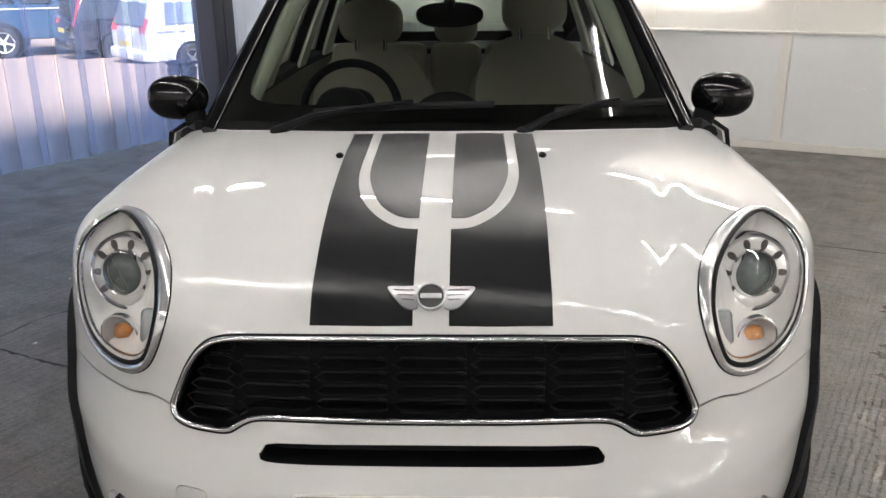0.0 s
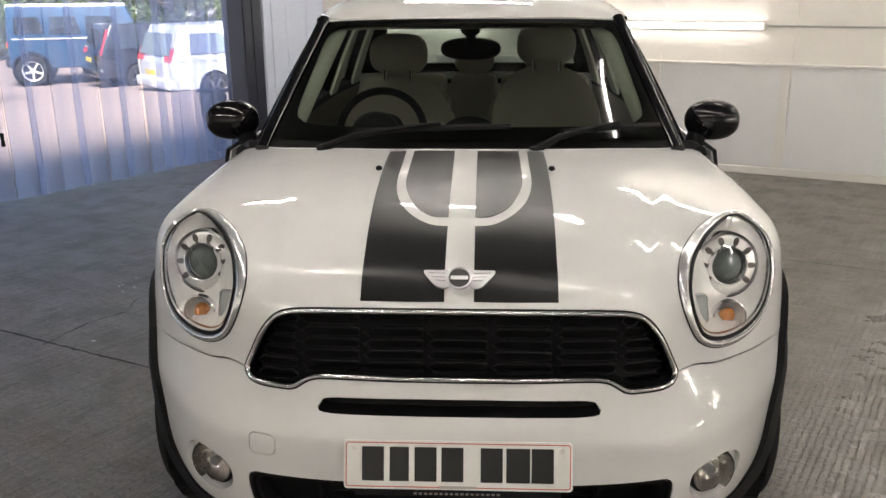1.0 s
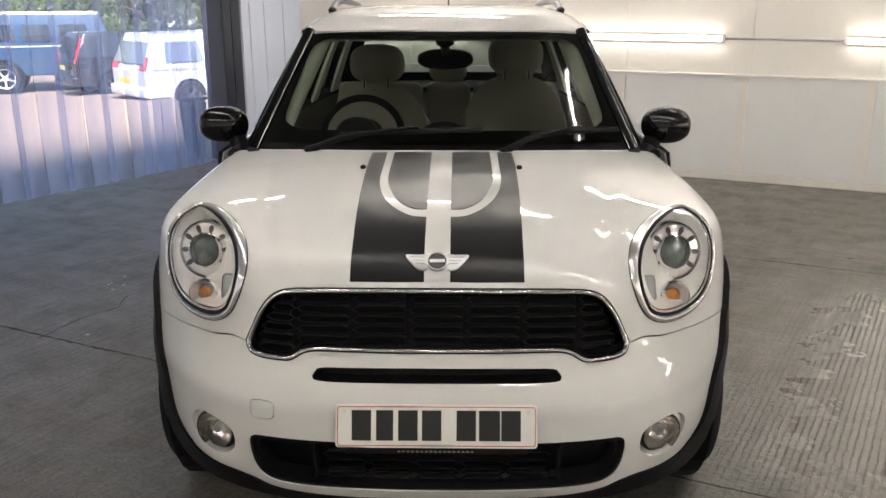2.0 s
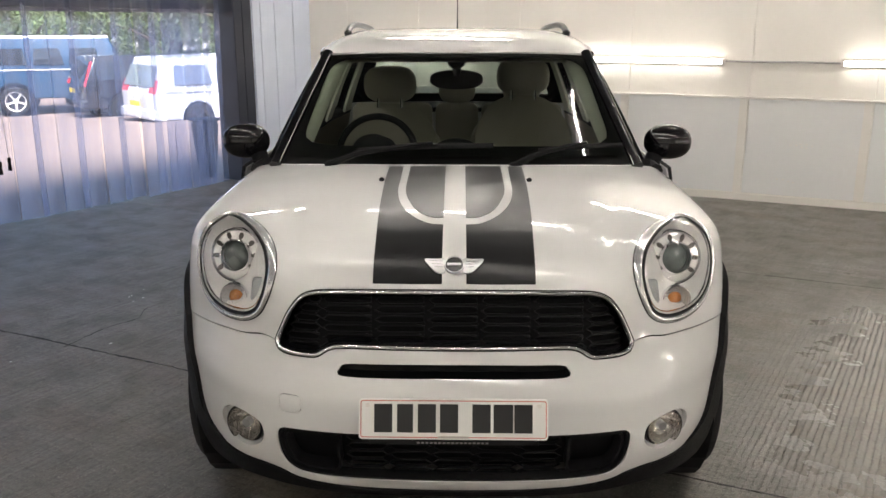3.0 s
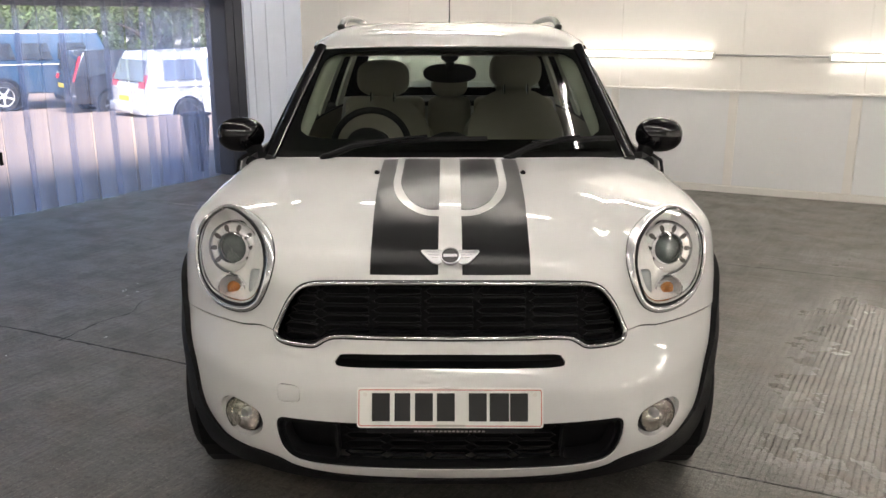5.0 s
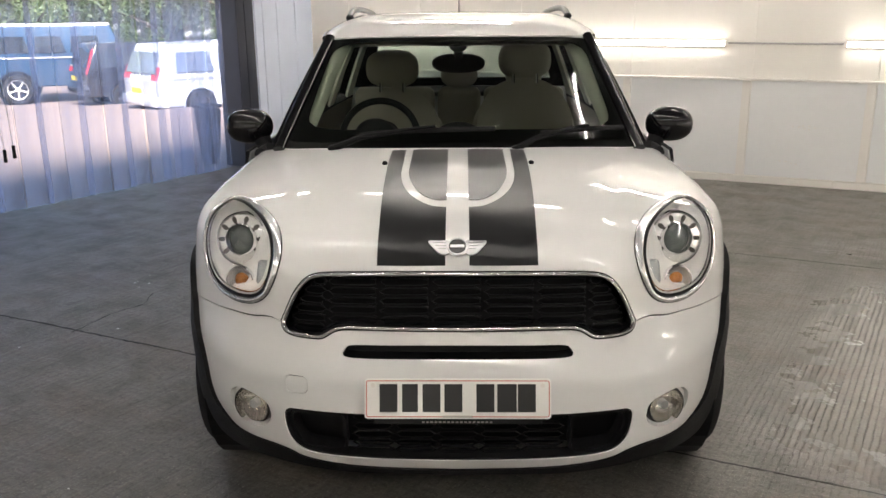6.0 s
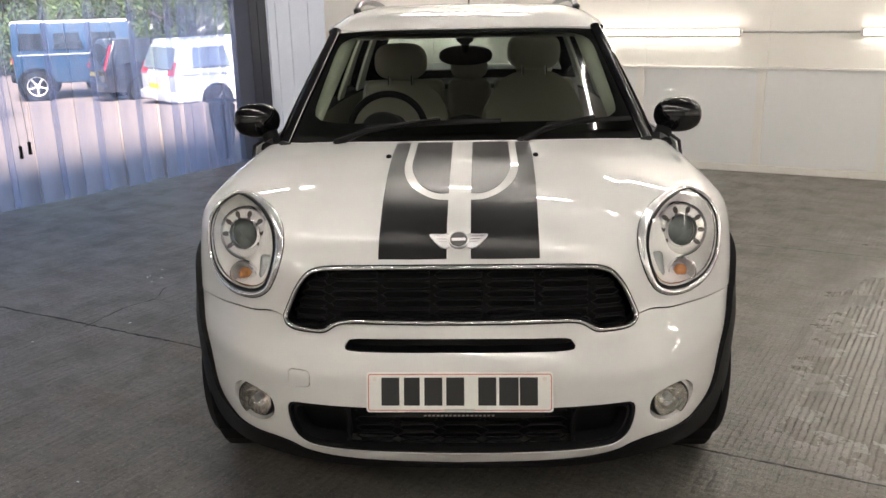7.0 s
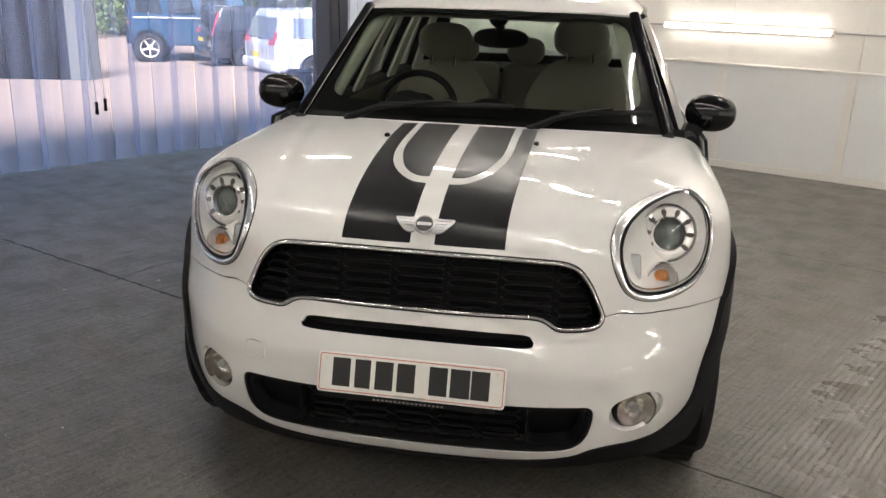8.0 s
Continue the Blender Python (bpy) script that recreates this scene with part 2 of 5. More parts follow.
YELLOW_PLATE = surface("yellow_plate", (0.75, 0.55, 0.05), 0.4, vary=0.03, bump=0)
# screen and post: the shade on their near face is put into the colour
TIMBER_SHADE = surface("shaded_timber", (0.006, 0.0052, 0.0048), 0.8, vary=0.2, scale=2, bump=0.2, spec=0.08, stretch=(6, 6, 0.7))
RENDER_SHADE = surface("shaded_render", (0.11, 0.115, 0.12), 0.85, vary=0.06, bump=0.1)


# ---- mesh helpers ----
def put(ob, parent):
    if parent is not None:
        ob.parent = parent
        if parent.parent is None:
            ob.matrix_parent_inverse = parent.matrix_basis.inverted()
    return ob


def mesh_object(name, verts, faces, mat, parent=None, label="", normals=None, smooth=False):
    me = bpy.data.meshes.new(name)
    me.from_pydata([tuple(v) for v in verts], [], [tuple(f) for f in faces])
    me.materials.append(mat)
    if smooth:
        me.polygons.foreach_set("use_smooth", [True] * len(me.polygons))
    if normals is not None:
        me.normals_split_custom_set_from_vertices([tuple(n) for n in normals])
    me.update()
    ob = put(new(name, me), parent)
    return tagged(ob, label) if label else ob


def part(name, bm, mat, parent=None, label="", smooth=False, sharp=40):
    """Links a bmesh as ONE mesh object under a thing or a part."""
    bmesh.ops.recalc_face_normals(bm, faces=bm.faces)
    me = bpy.data.meshes.new(name)
    if smooth:
        for f in bm.faces:
            f.smooth = True
        for e in bm.edges:
            if len(e.link_faces) == 2 and e.calc_face_angle(0) > radians(sharp):
                e.smooth = False
    bm.to_mesh(me)
    bm.free()
    me.materials.append(mat)
    ob = put(new(name, me), parent)
    return tagged(ob, label) if label else ob


def thing(name, at, label, category, group="", kind=""):
    ob = new(name)
    ob.location = at
    ob.empty_display_size = 0.1
    return tagged(ob, label, category, group, kind)


def box_bm(lo, hi, bevel=0.0, m=None, segments=1):
    bm = bmesh.new()
    bmesh.ops.create_cube(bm, size=1.0)
    size, mid = Vector(hi) - Vector(lo), (Vector(hi) + Vector(lo)) / 2
    for v in bm.verts:
        v.co = Vector((v.co.x * size.x, v.co.y * size.y, v.co.z * size.z)) + mid
    if bevel:
        bmesh.ops.bevel(bm, geom=bm.edges[:], offset=bevel, segments=segments, affect="EDGES", profile=0.5)
    if m is not None:
        bm.transform(m)
    return bm


def ball_bm(at, radii, u=24, v=14, power=1.0, m=None):
    """An ellipsoid; power below 1 squares it off."""
    bm = bmesh.new()
    bmesh.ops.create_uvsphere(bm, u_segments=u, v_segments=v, radius=1.0)
    for p in bm.verts:
        p.co = Vector([math.copysign(abs(c) ** power, c) * r for c, r in zip(p.co, radii)])
    if m is not None:
        bm.transform(m)
    bmesh.ops.translate(bm, vec=Vector(at), verts=bm.verts[:])
    return bm


def tube_bm(points, radius, sides=10, closed=False, squash=1.0):
    """A round bar along a line of points."""
    pts = [Vector(p) for p in points]
    bm, rings = bmesh.new(), []
    for i, p in enumerate(pts):
        ahead = (pts[(i + 1) % len(pts)] if closed or i + 1 < len(pts) else p) - (pts[i - 1] if closed or i else p)
        ahead.normalize()
        side = ahead.cross(Vector((0, 0, 1)) if abs(ahead.z) < 0.95 else Vector((0, 1, 0))).normalized()
        above = side.cross(ahead)
        r = radius[i] if isinstance(radius, (list, tuple)) else radius
        rings.append([bm.verts.new(p + r * (math.cos(a) * side + squash * math.sin(a) * above)) for a in [2 * math.pi * k / sides for k in range(sides)]])
    for i in range(len(rings) if closed else len(rings) - 1):
        a, b = rings[i], rings[(i + 1) % len(rings)]
        for k in range(sides):
            bm.faces.new((a[k], a[(k + 1) % sides], b[(k + 1) % sides], b[k]))
    if not closed:
        bm.faces.new(rings[0])
        bm.faces.new(rings[-1][::-1])
    return bm


def lathe_bm(profile, sides=32, m=None):
    """Turns a profile of (radius, height) about z."""
    bm, rings = bmesh.new(), []
    for r, h in profile:
        rings.append([bm.verts.new((r * math.cos(2 * math.pi * k / sides), r * math.sin(2 * math.pi * k / sides), h)) for k in range(sides)])
    for a, b in zip(rings, rings[1:]):
        for k in range(sides):
            bm.faces.new((a[k], a[(k + 1) % sides], b[(k + 1) % sides], b[k]))
    bmesh.ops.remove_doubles(bm, verts=bm.verts[:], dist=1e-5)
    if m is not None:
        bm.transform(m)
    return bm


def strip_bm(rows, thick=0.0):
    """A sheet through rows of points, with thickness along its normals."""
    bm = bmesh.new()
    grid = [[bm.verts.new(p) for p in row] for row in rows]
    for a, b in zip(grid, grid[1:]):
        for k in range(len(a) - 1):
            bm.faces.new((a[k], a[k + 1], b[k + 1], b[k]))
    if thick:
        bmesh.ops.recalc_face_normals(bm, faces=bm.faces[:])
        bmesh.ops.solidify(bm, geom=bm.faces[:], thickness=thick)
    return bm


def joined(*bms):
    out = bmesh.new()
    for b in bms:
        me = bpy.data.meshes.new("joined")
        b.to_mesh(me)
        b.free()
        out.from_mesh(me)
        bpy.data.meshes.remove(me)
    return out


def smooth_loop(points, n=8, closed=True):
    """A Catmull-Rom line through control points."""
    p, out = np.array(points, float), []
    count = len(p)
    for i in range(count if closed else count - 1):
        a, b, c, d = (p[j % count] if closed else p[min(max(j, 0), count - 1)] for j in (i - 1, i, i + 1, i + 2))
        for t in np.arange(n) / n:
            out.append(0.5 * (2 * b + (c - a) * t + (2 * a - 5 * b + 4 * c - d) * t * t + (3 * b - a - 3 * c + d) * t ** 3))
    if not closed:
        out.append(p[-1])
    return np.array(out)


# ---- the room: u runs along the panelled wall, v towards it ----
ROOM = pose(0, 0, 0, 0, 0, -24)
DOOR_LINE = Matrix.Translation((-2.941, 5.36, 0)) @ pose(0, 0, 0, 0, 0, math.degrees(math.atan2(0.8368, 0.5475)))
CEILING = 3.15


def wall(name, lo, hi, mat, m, label):
    ob = part(name, box_bm(lo, hi), mat)
    ob.matrix_world = m
    return tagged(ob, label, "wall", kind="structure")


back_wall = wall("wall_back", (-4.66, 6.10, -0.1), (8.0, 6.30, CEILING), WALL_WHITE, ROOM, "white panelled workshop wall with rails and tube lamps")
wall("wall_right", (6.6, -7.0, -0.1), (6.8, 6.10, CEILING), WALL_WHITE, ROOM, "plain white workshop wall")
# the rear wall is unseen, and pale so that it bounces light onto the bumper
wall("wall_rear", (-6.8, -7.2, -0.1), (8.0, -7.0, CEILING), BOUNCE_WALL, ROOM, "plain unseen workshop wall, made pale to bounce light")
wall("wall_door", (1.528, 0.0, -0.1), (2.44, 0.20, CEILING), GREY_CLAD, DOOR_LINE, "pale ribbed wall beside the doorway")
wall("wall_door_far", (-11.0, 0.0, -0.1), (-5.0, 0.20, CEILING), WALL_WHITE, DOOR_LINE, "plain white wall beyond the doorway")
# unseen wall added over the doorway; its height sets the shade outside
wall("shade_wall", (-11.0, 0.0, CEILING + 0.16), (2.44, 0.20, 4.2), GREY_CLAD, DOOR_LINE, "unseen pale wall added above the doorway to shade the yard")
wall("wall_lintel", (-5.0, 0.0, 3.0), (1.525, 0.20, CEILING), WALL_WHITE, DOOR_LINE, "plain white wall over the doorway")


def door_side(v):
    """Where the doorway's wall stands along u, at v."""
    return -4.867 + 0.162 * (v - 3.70)


def sheet(lo_v, hi_v, z0, z1, reach=0.1):
    """A slab of the room between two lines across it, ending in the doorway's wall."""
    bm = bmesh.new()
    face = bm.faces.new([bm.verts.new(p) for p in ((door_side(lo_v) - reach, lo_v, z1), (8.0, lo_v, z1), (8.0, hi_v, z1), (door_side(hi_v) - reach, hi_v, z1))])
    moved = bmesh.ops.extrude_face_region(bm, geom=[face])["geom"]
    bmesh.ops.translate(bm, vec=(0, 0, z0 - z1), verts=[g for g in moved if isinstance(g, bmesh.types.BMVert)])
    bm.transform(ROOM)
    return bm


tagged(part("ceiling", sheet(-7.2, 6.3, CEILING, CEILING + 0.15, 0.2), CEILING_WHITE), "plain dark grey workshop ceiling", "ceiling", kind="structure")

# ribs of the pale cladding beside the door
for k in range(4):
    rib = part("cladding_rib", box_bm((1.575 + (0.0, 0.11, 0.31, 0.58)[k], -0.012, 0.0), (1.605 + (0.0, 0.13, 0.33, 0.60)[k], 0.0, CEILING), 0.005), GREY_CLAD)
    rib.matrix_world = DOOR_LINE
    put(rib, bpy.data.objects["wall_door"])

# door frame: dark steel jambs and header
door = thing("door_1", DOOR_LINE @ Vector((0, 0, 0)), "dark steel doorway frame hung with clear plastic strips", "doorway", kind="structure")
for lo, hi, name in (((1.265, -0.08, 0), (1.375, 0.22, 3.0), "jamb"), ((1.40, -0.05, 0), (1.525, 0.22, 3.0), "jamb"), ((-5.0, -0.05, 0), (-4.8, 0.22, 3.0), "jamb"), ((-4.8, -0.05, 2.86), (1.262, 0.22, 3.0), "header")):
    put(part(name, box_bm(lo, hi, 0.008, DOOR_LINE), DARK_STEEL), door)

# half-lowered roller shutter outside the strips
shutter = thing("roller_shutter", DOOR_LINE @ Vector((0, 0.14, 1.69)), "grey roller shutter half lowered over the doorway", "shutter", kind="structure")
slat_bm = box_bm((-4.78, -0.010, 0.0), (1.21, 0.010, 0.072), 0.006)
slat_first = None
for k in range(16):
    if slat_first is None:
        slat = slat_first = part("slat", slat_bm, SHUTTER)
    else:
        slat = new("slat", slat_first.data)
    slat.matrix_world = DOOR_LINE @ Matrix.Translation((0, 0.14, 1.69 + 0.076 * k))
    put(slat, shutter)
put(part("bottom_rail", box_bm((-4.78, 0.118, 1.655), (1.21, 0.162, 1.688), 0.006, DOOR_LINE), SHUTTER), shutter)

# wall panels: battens on the joints, a ledge rail, a conduit and a low baseboard
JOINTS = [-4.0, -3.15, -2.05, -0.95, 0.12, 1.12, 2.10, 3.15, 4.25, 5.35, 6.45]
LEDGE = 0.925
for k, (a, b) in enumerate(zip([-4.62] + JOINTS, JOINTS + [6.6])):
    for lo, hi, out in ((0.07, LEDGE - 0.012, 0.012), (LEDGE + 0.012, CEILING - 0.01, 0.008)):
        panel = part("wall_panel", box_bm((a + 0.003, 6.10 - out, lo), (b - 0.003, 6.099, hi), 0.002, ROOM), LOWER_WHITE if lo < 0.5 else WALL_WHITE)
        put(panel, back_wall)
for j in JOINTS:
    put(part("batten", box_bm((j - 0.075, 6.10 - 0.018, 0.07), (j - 0.004, 6.10 - 0.0125, LEDGE - 0.014), 0.001, ROOM), WALL_TRIM), back_wall)
tagged(part("trim_ledge", joined(box_bm((-4.62, 6.10 - 0.030, LEDGE - 0.012), (6.6, 6.098, LEDGE + 0.010), 0.004, ROOM)), WALL_TRIM), "white ledge rail along the wall", "trim", kind="structure")
for k, (a, b) in enumerate(((-4.62, -1.3), (-1.296, 0.86), (0.864, 3.05), (3.054, 5.4), (5.404, 6.6))):
    tagged(part("baseboard", box_bm((a, 6.10 - 0.022, 0.0), (b, 6.098, 0.066 - 0.004 * (k % 2)), 0.004, ROOM), WALL_TRIM), "chipped white baseboard on the concrete floor", "baseboard", kind="structure")
tagged(part("conduit", tube_bm([ROOM @ Vector((u, 6.075, 1.235)) for u in (-3.5, 0, 4, 6.55)], 0.009, 8), CONDUIT), "thin grey cable conduit along the wall", "conduit", kind="structure")


# blistered paint low on the wall
flakes = []
for u, z, n in ((0.58, 0.514, 4), (0.64, 0.525, 3), (0.50, 0.205, 4), (-0.42, 0.118, 4), (-0.46, 0.223, 2), (1.5, 0.36, 3), (2.3, 0.20, 3)):
    for k in range(n):
        flakes.append(ball_bm((u + 0.045 * (k - n / 2) + 0.012 * math.sin(7 * k + u), 6.087, z + 0.011 * math.cos(5 * k + u)), (0.009 + 0.003 * (k % 2), 0.003, 0.006), 8, 5, 1.0))
flake_bm = joined(*flakes)
flake_bm.transform(ROOM)
put(part("paint_blisters", flake_bm, WALL_TRIM, smooth=True), back_wall)


def tube_lamp(m, glow, label, group, wide=False, length=1.46):
    """A 1.5 m fluorescent batten: body, two end caps and the tube, or a wide diffuser."""
    lamp = thing("tube_lamp", m @ Vector((0, 0, 0)), label, "lamp", group)
    h = length / 2
    put(part("body", box_bm((-h, 0.006, -0.030), (h, 0.034, 0.030), 0.006, m), WALL_TRIM), lamp)
    for s in (-1, 1):
        put(part("end_cap", box_bm((s * (h - 0.015) - 0.015, -0.032, -0.024), (s * (h - 0.015) + 0.015, 0.008, 0.024), 0.005, m), WALL_TRIM), lamp)
    if wide:
        put(part("diffuser", box_bm((-h + 0.03, -0.034, -0.048), (h - 0.03, 0.003, 0.048), 0.016, m, 3), glow, smooth=True), lamp)
        return lamp
    put(part("tube", tube_bm([m @ Vector((x, -0.016, 0)) for x in np.linspace(-h + 0.03, h - 0.03, 5)], 0.023, 14), glow, smooth=True), lamp)
    return lamp


for k in range(-2, 3):
    u = -0.835 + 2.39 * k
    for z in (1.232,) if u > -4.0 else ():
        tube_lamp(ROOM @ pose(u, 6.05, z), TUBE_GLOW, "lit fluorescent tube batten fixed low on the white wall", "wall tube lamps")
# the two at u 3.75 are added, unseen, to brighten the right side
for u, v, turn, length in ([(u, -3.7, 0, 1.46) for u in (-2.75, -1.15, 0.45, 2.05)] + [(-4.02, 3.78, 0, 0.75), (-1.80, 3.35, 0, 1.2), (-0.78, 3.25, 0, 0.6), (2.05, 3.1, 0, 1.46), (3.75, 3.1, 0, 1.46), (3.75, -1.2, 0, 1.46)]
                          + [(-2.56, 5.50, 0, 1.46), (-0.10, 5.50, 0, 1.46), (2.38, 5.50, 0, 1.46)]
                          + [(-2.70, 0.62, -16, 1.46), (-1.12, 0.17, -16, 1.46), (0.42, -0.27, -16, 1.46), (1.95, -0.71, -16, 1.46)] + [(0.55, 2.45, -45, 1.0)]):
    tube_lamp(ROOM @ pose(u, v, CEILING - 0.035, 0, 0, turn) @ pose(0, 0, 0, -90), CEILING_GLOW, "lit batten lamp with a white diffuser under the dark ceiling, inferred or added", "ceiling lamps", True, length)

for u in (-3.2, -0.8, 1.6, 4.0):
    tube_lamp(ROOM @ pose(u, -6.95, 1.232, 0, 0, 180), TUBE_GLOW, "lit fluorescent tube batten fixed low on the grey wall", "wall tube lamps")
for v in (-4.5, -2.0, 0.5, 3.0):
    tube_lamp(ROOM @ pose(6.55, v, 1.232, 0, 0, -90), CEILING_GLOW, "lit fluorescent tube batten fixed low on the white wall", "wall tube lamps")

# floor: slabs with open joints over a dark bed
floor = tagged(part("floor", sheet(-7.1, 6.2, -0.14, -0.012), DARK_STEEL), "worn grey painted concrete floor with joints and scuffs", "floor", kind="structure")
GAP = 0.004
for a, b in ((-7.1, -2.6), (-2.6, 0.865), (0.865, 3.635), (3.635, 6.10)):
    put(part("floor_slab", sheet(a + GAP, b - GAP, -0.011, 0.0), FLOOR_PAINT), floor)
CRACK = surface("crack_shadow", (0.03, 0.03, 0.03), 0.9, bump=0)
rng = random.Random(5)


def crack(points, width, step=0.035):
    """A ragged open crack along a line of places on the floor."""
    rows = []
    for a, b in zip(points, points[1:]):
        a, b = Vector((*a, 0)), Vector((*b, 0))
        side = Vector((a.y - b.y, b.x - a.x, 0)).normalized()
        count = max(2, int((b - a).length / step))
        for k in range(count):
            p = a.lerp(b, k / count) + side * rng.uniform(-0.5, 0.5) * width * 2.2
            w = side * width * rng.choice((0.25, 0.5, 0.8, 1.0, 1.5))
            rows.append([p - w + Vector((0, 0, 0.0007)), p + w + Vector((0, 0, 0.0007))])
    put(part("crack", strip_bm(rows), CRACK), floor)


def room_line(v, u0, u1):
    return [tuple((ROOM @ Vector((u, v + 0.004 * math.sin(9 * u), 0)))[:2]) for u in np.linspace(u0, u1, 9)]


crack([(-1.95, 1.783), (-1.857, 2.053), (-1.739, 2.207), (-1.754, 2.429)], 0.0040)
crack([(-3.3, 2.05), (-2.75, 2.55)], 0.0015)
crack(room_line(0.865, -4.4, -1.6), 0.0058)
crack(room_line(0.865, 0.4, 2.6), 0.0040)
crack(room_line(3.635, -0.6, 3.2), 0.0030)
crack(room_line(3.915, 0.0, 1.7), 0.0022)

# a few pale chips lying about on the floor
verts, faces = [], []
for x, y in [(-1.928, 2.584), (-1.871, 2.50), (-1.892, 2.728), (-1.919, 2.606), (-1.84, 2.57)] + [(rng.uniform(-2.2, -0.9), rng.uniform(-0.4, 2.2)) for _ in range(9)]:
    size, turn = rng.uniform(0.004, 0.008), rng.uniform(0, 6.3)
    n = len(verts)
    verts += [(x + size * math.cos(turn + a) * q, y + size * math.sin(turn + a) * q, 0.0004) for a, q in ((0, 1.6), (1.4, 0.7), (3.0, 1.2), (4.6, 0.8))] + [(x, y, 0.0035)]
    faces += [(n, n + 1, n + 4), (n + 1, n + 2, n + 4), (n + 2, n + 3, n + 4), (n + 3, n, n + 4)]
tagged(mesh_object("floor_chips", verts, faces, PLATE_WHITE), "pale chips scattered on the concrete floor", "chips", kind="stuff")

# clear plastic strip curtain: one hanging strip after another, overlapping
curtain = thing("strip_curtain", DOOR_LINE @ Vector((0, 0, 2.86)), "clear bluish plastic strip curtain hanging in the doorway", "curtain")
put(part("hanging_rail", box_bm((-4.8, -0.03, 2.80), (1.22, 0.06, 2.86), 0.004, DOOR_LINE), DARK_STEEL), curtain)
strip_mesh = None
s, k = -4.75, 0
while s < 1.12:
    if strip_mesh is None:
        rows = []
        for z in np.linspace(0, -2.79, 9):
            rows.append([(x, 0.012 * math.cos(x / 0.11 * 1.4) + 0.012 * math.sin(z * 2.2), z) for x in np.linspace(-0.11, 0.11, 7)])
        strip = part("strip", strip_bm(rows, 0.003), PVC, smooth=True)
        strip_mesh = strip.data
        edge_bm = joined(*[strip_bm([[Vector((x0, r[3][1] + 0.012 * (math.cos(x0 / 0.11 * 1.4) - 1) - 0.0035, r[3][2])), Vector((x0 + 0.0045, r[3][1] + 0.012 * (math.cos(x0 / 0.11 * 1.4) - 1) - 0.0035, r[3][2]))] for r in rows]) for x0 in (-0.110, 0.1055)])
        edge_first = part("edge", edge_bm, PVC_EDGE)
        edge_mesh = edge_first.data
    else:
        strip = new("strip", strip_mesh)
        edge_first = None
    strip.matrix_world = DOOR_LINE @ pose(s, 0.012 + (0.022 if k % 2 else 0.0), 2.80, rng.uniform(-0.5, 0.5), rng.uniform(-0.5, 0.5), rng.uniform(-9, 9))
    put(strip, curtain)
    edge = edge_first or new("edge", edge_mesh)
    edge.parent = strip
    s += (0.12 if s > 0.3 else 0.19) + rng.uniform(-0.02, 0.02)
    k += 1

for s, y, low in ((-1.185, -0.04, 0.415), (-1.115, -0.05, 0.440)):
    cord = thing("pull_cord", DOOR_LINE @ Vector((s, y, 2.8)), "black pull handle hanging on a thin cord by the curtain", "pull cord", "pull cords")
    put(part("cord", tube_bm([DOOR_LINE @ Vector((s + dx, y, z)) for dx, z in ((-0.10, 2.8), (-0.04, 1.6), (0, low + 0.1))], 0.0022, 6), CONDUIT), cord)
    put(part("handle", lathe_bm([(0.004, 0.105), (0.014, 0.10), (0.012, 0.05), (0.016, 0.005), (0.006, 0.0)], 12, Matrix.Translation(DOOR_LINE @ Vector((s, y, low)))), RUBBER, smooth=True), cord)

# ---- the yard outside ----
DROP = -0.85
rows = []
for n, z in ((-400, -0.2), (0.0, -0.2), (0.06, -0.03), (5, -0.30), (10, -0.58), (15, DROP), (40, DROP), (120, DROP), (1500, DROP)):
    rows.append([DOOR_LINE @ Vector((x, n, z)) for x in (-1500, -120, -40, -20, -10, 0, 10, 20, 40, 120, 1500)])
tagged(part("ground", strip_bm(rows), TARMAC), "pale reddish tarmac yard sloping down from the doorway", "ground", kind="structure")


def wheel_parts(parent, at, radius, width, heading, rim=ALLOY, spokes=7):
    """A tyre with its rim and spokes; the axle lies across the heading."""
    m = Matrix.Translation(at) @ pose(0, 0, 0, 0, 0, heading) @ pose(0, 0, 0, 0, 90, 0)
    h = width / 2
    r = radius
    wheel = part("tyre", lathe_bm([(r * 0.66, -h), (r * 0.80, -h * 1.04), (r * 0.95, -h * 0.95), (r, -h * 0.7), (r, h * 0.7), (r * 0.95, h * 0.95), (r * 0.80, h * 1.04), (r * 0.66, h), (r * 0.62, 0), (r * 0.66, -h)], 36, m), RUBBER, parent, smooth=True)
    bms = [lathe_bm([(r * 0.66, -h * 0.98), (r * 0.62, -h * 0.9), (r * 0.60, 0), (r * 0.62, h * 0.9), (r * 0.66, h * 0.98), (r * 0.64, h * 0.8), (r * 0.58, 0), (r * 0.64, -h * 0.8), (r * 0.66, -h * 0.98)], 36, m)]
    bms.append(lathe_bm([(0.0, h * 0.72), (r * 0.15, h * 0.72), (r * 0.17, h * 0.5), (r * 0.17, -h * 0.5), (r * 0.15, -h * 0.72), (0.0, -h * 0.72)], 20, m))
    for k in range(spokes):
        bms.append(box_bm((r * 0.1, -r * 0.055, -h * 0.55), (r * 0.62, r * 0.055, h * 0.55), 0.006, m @ pose(0, 0, 0, 0, 0, 360 * k / spokes)))
    put(part("rim", joined(*bms), rim, smooth=True), wheel)
    return wheel


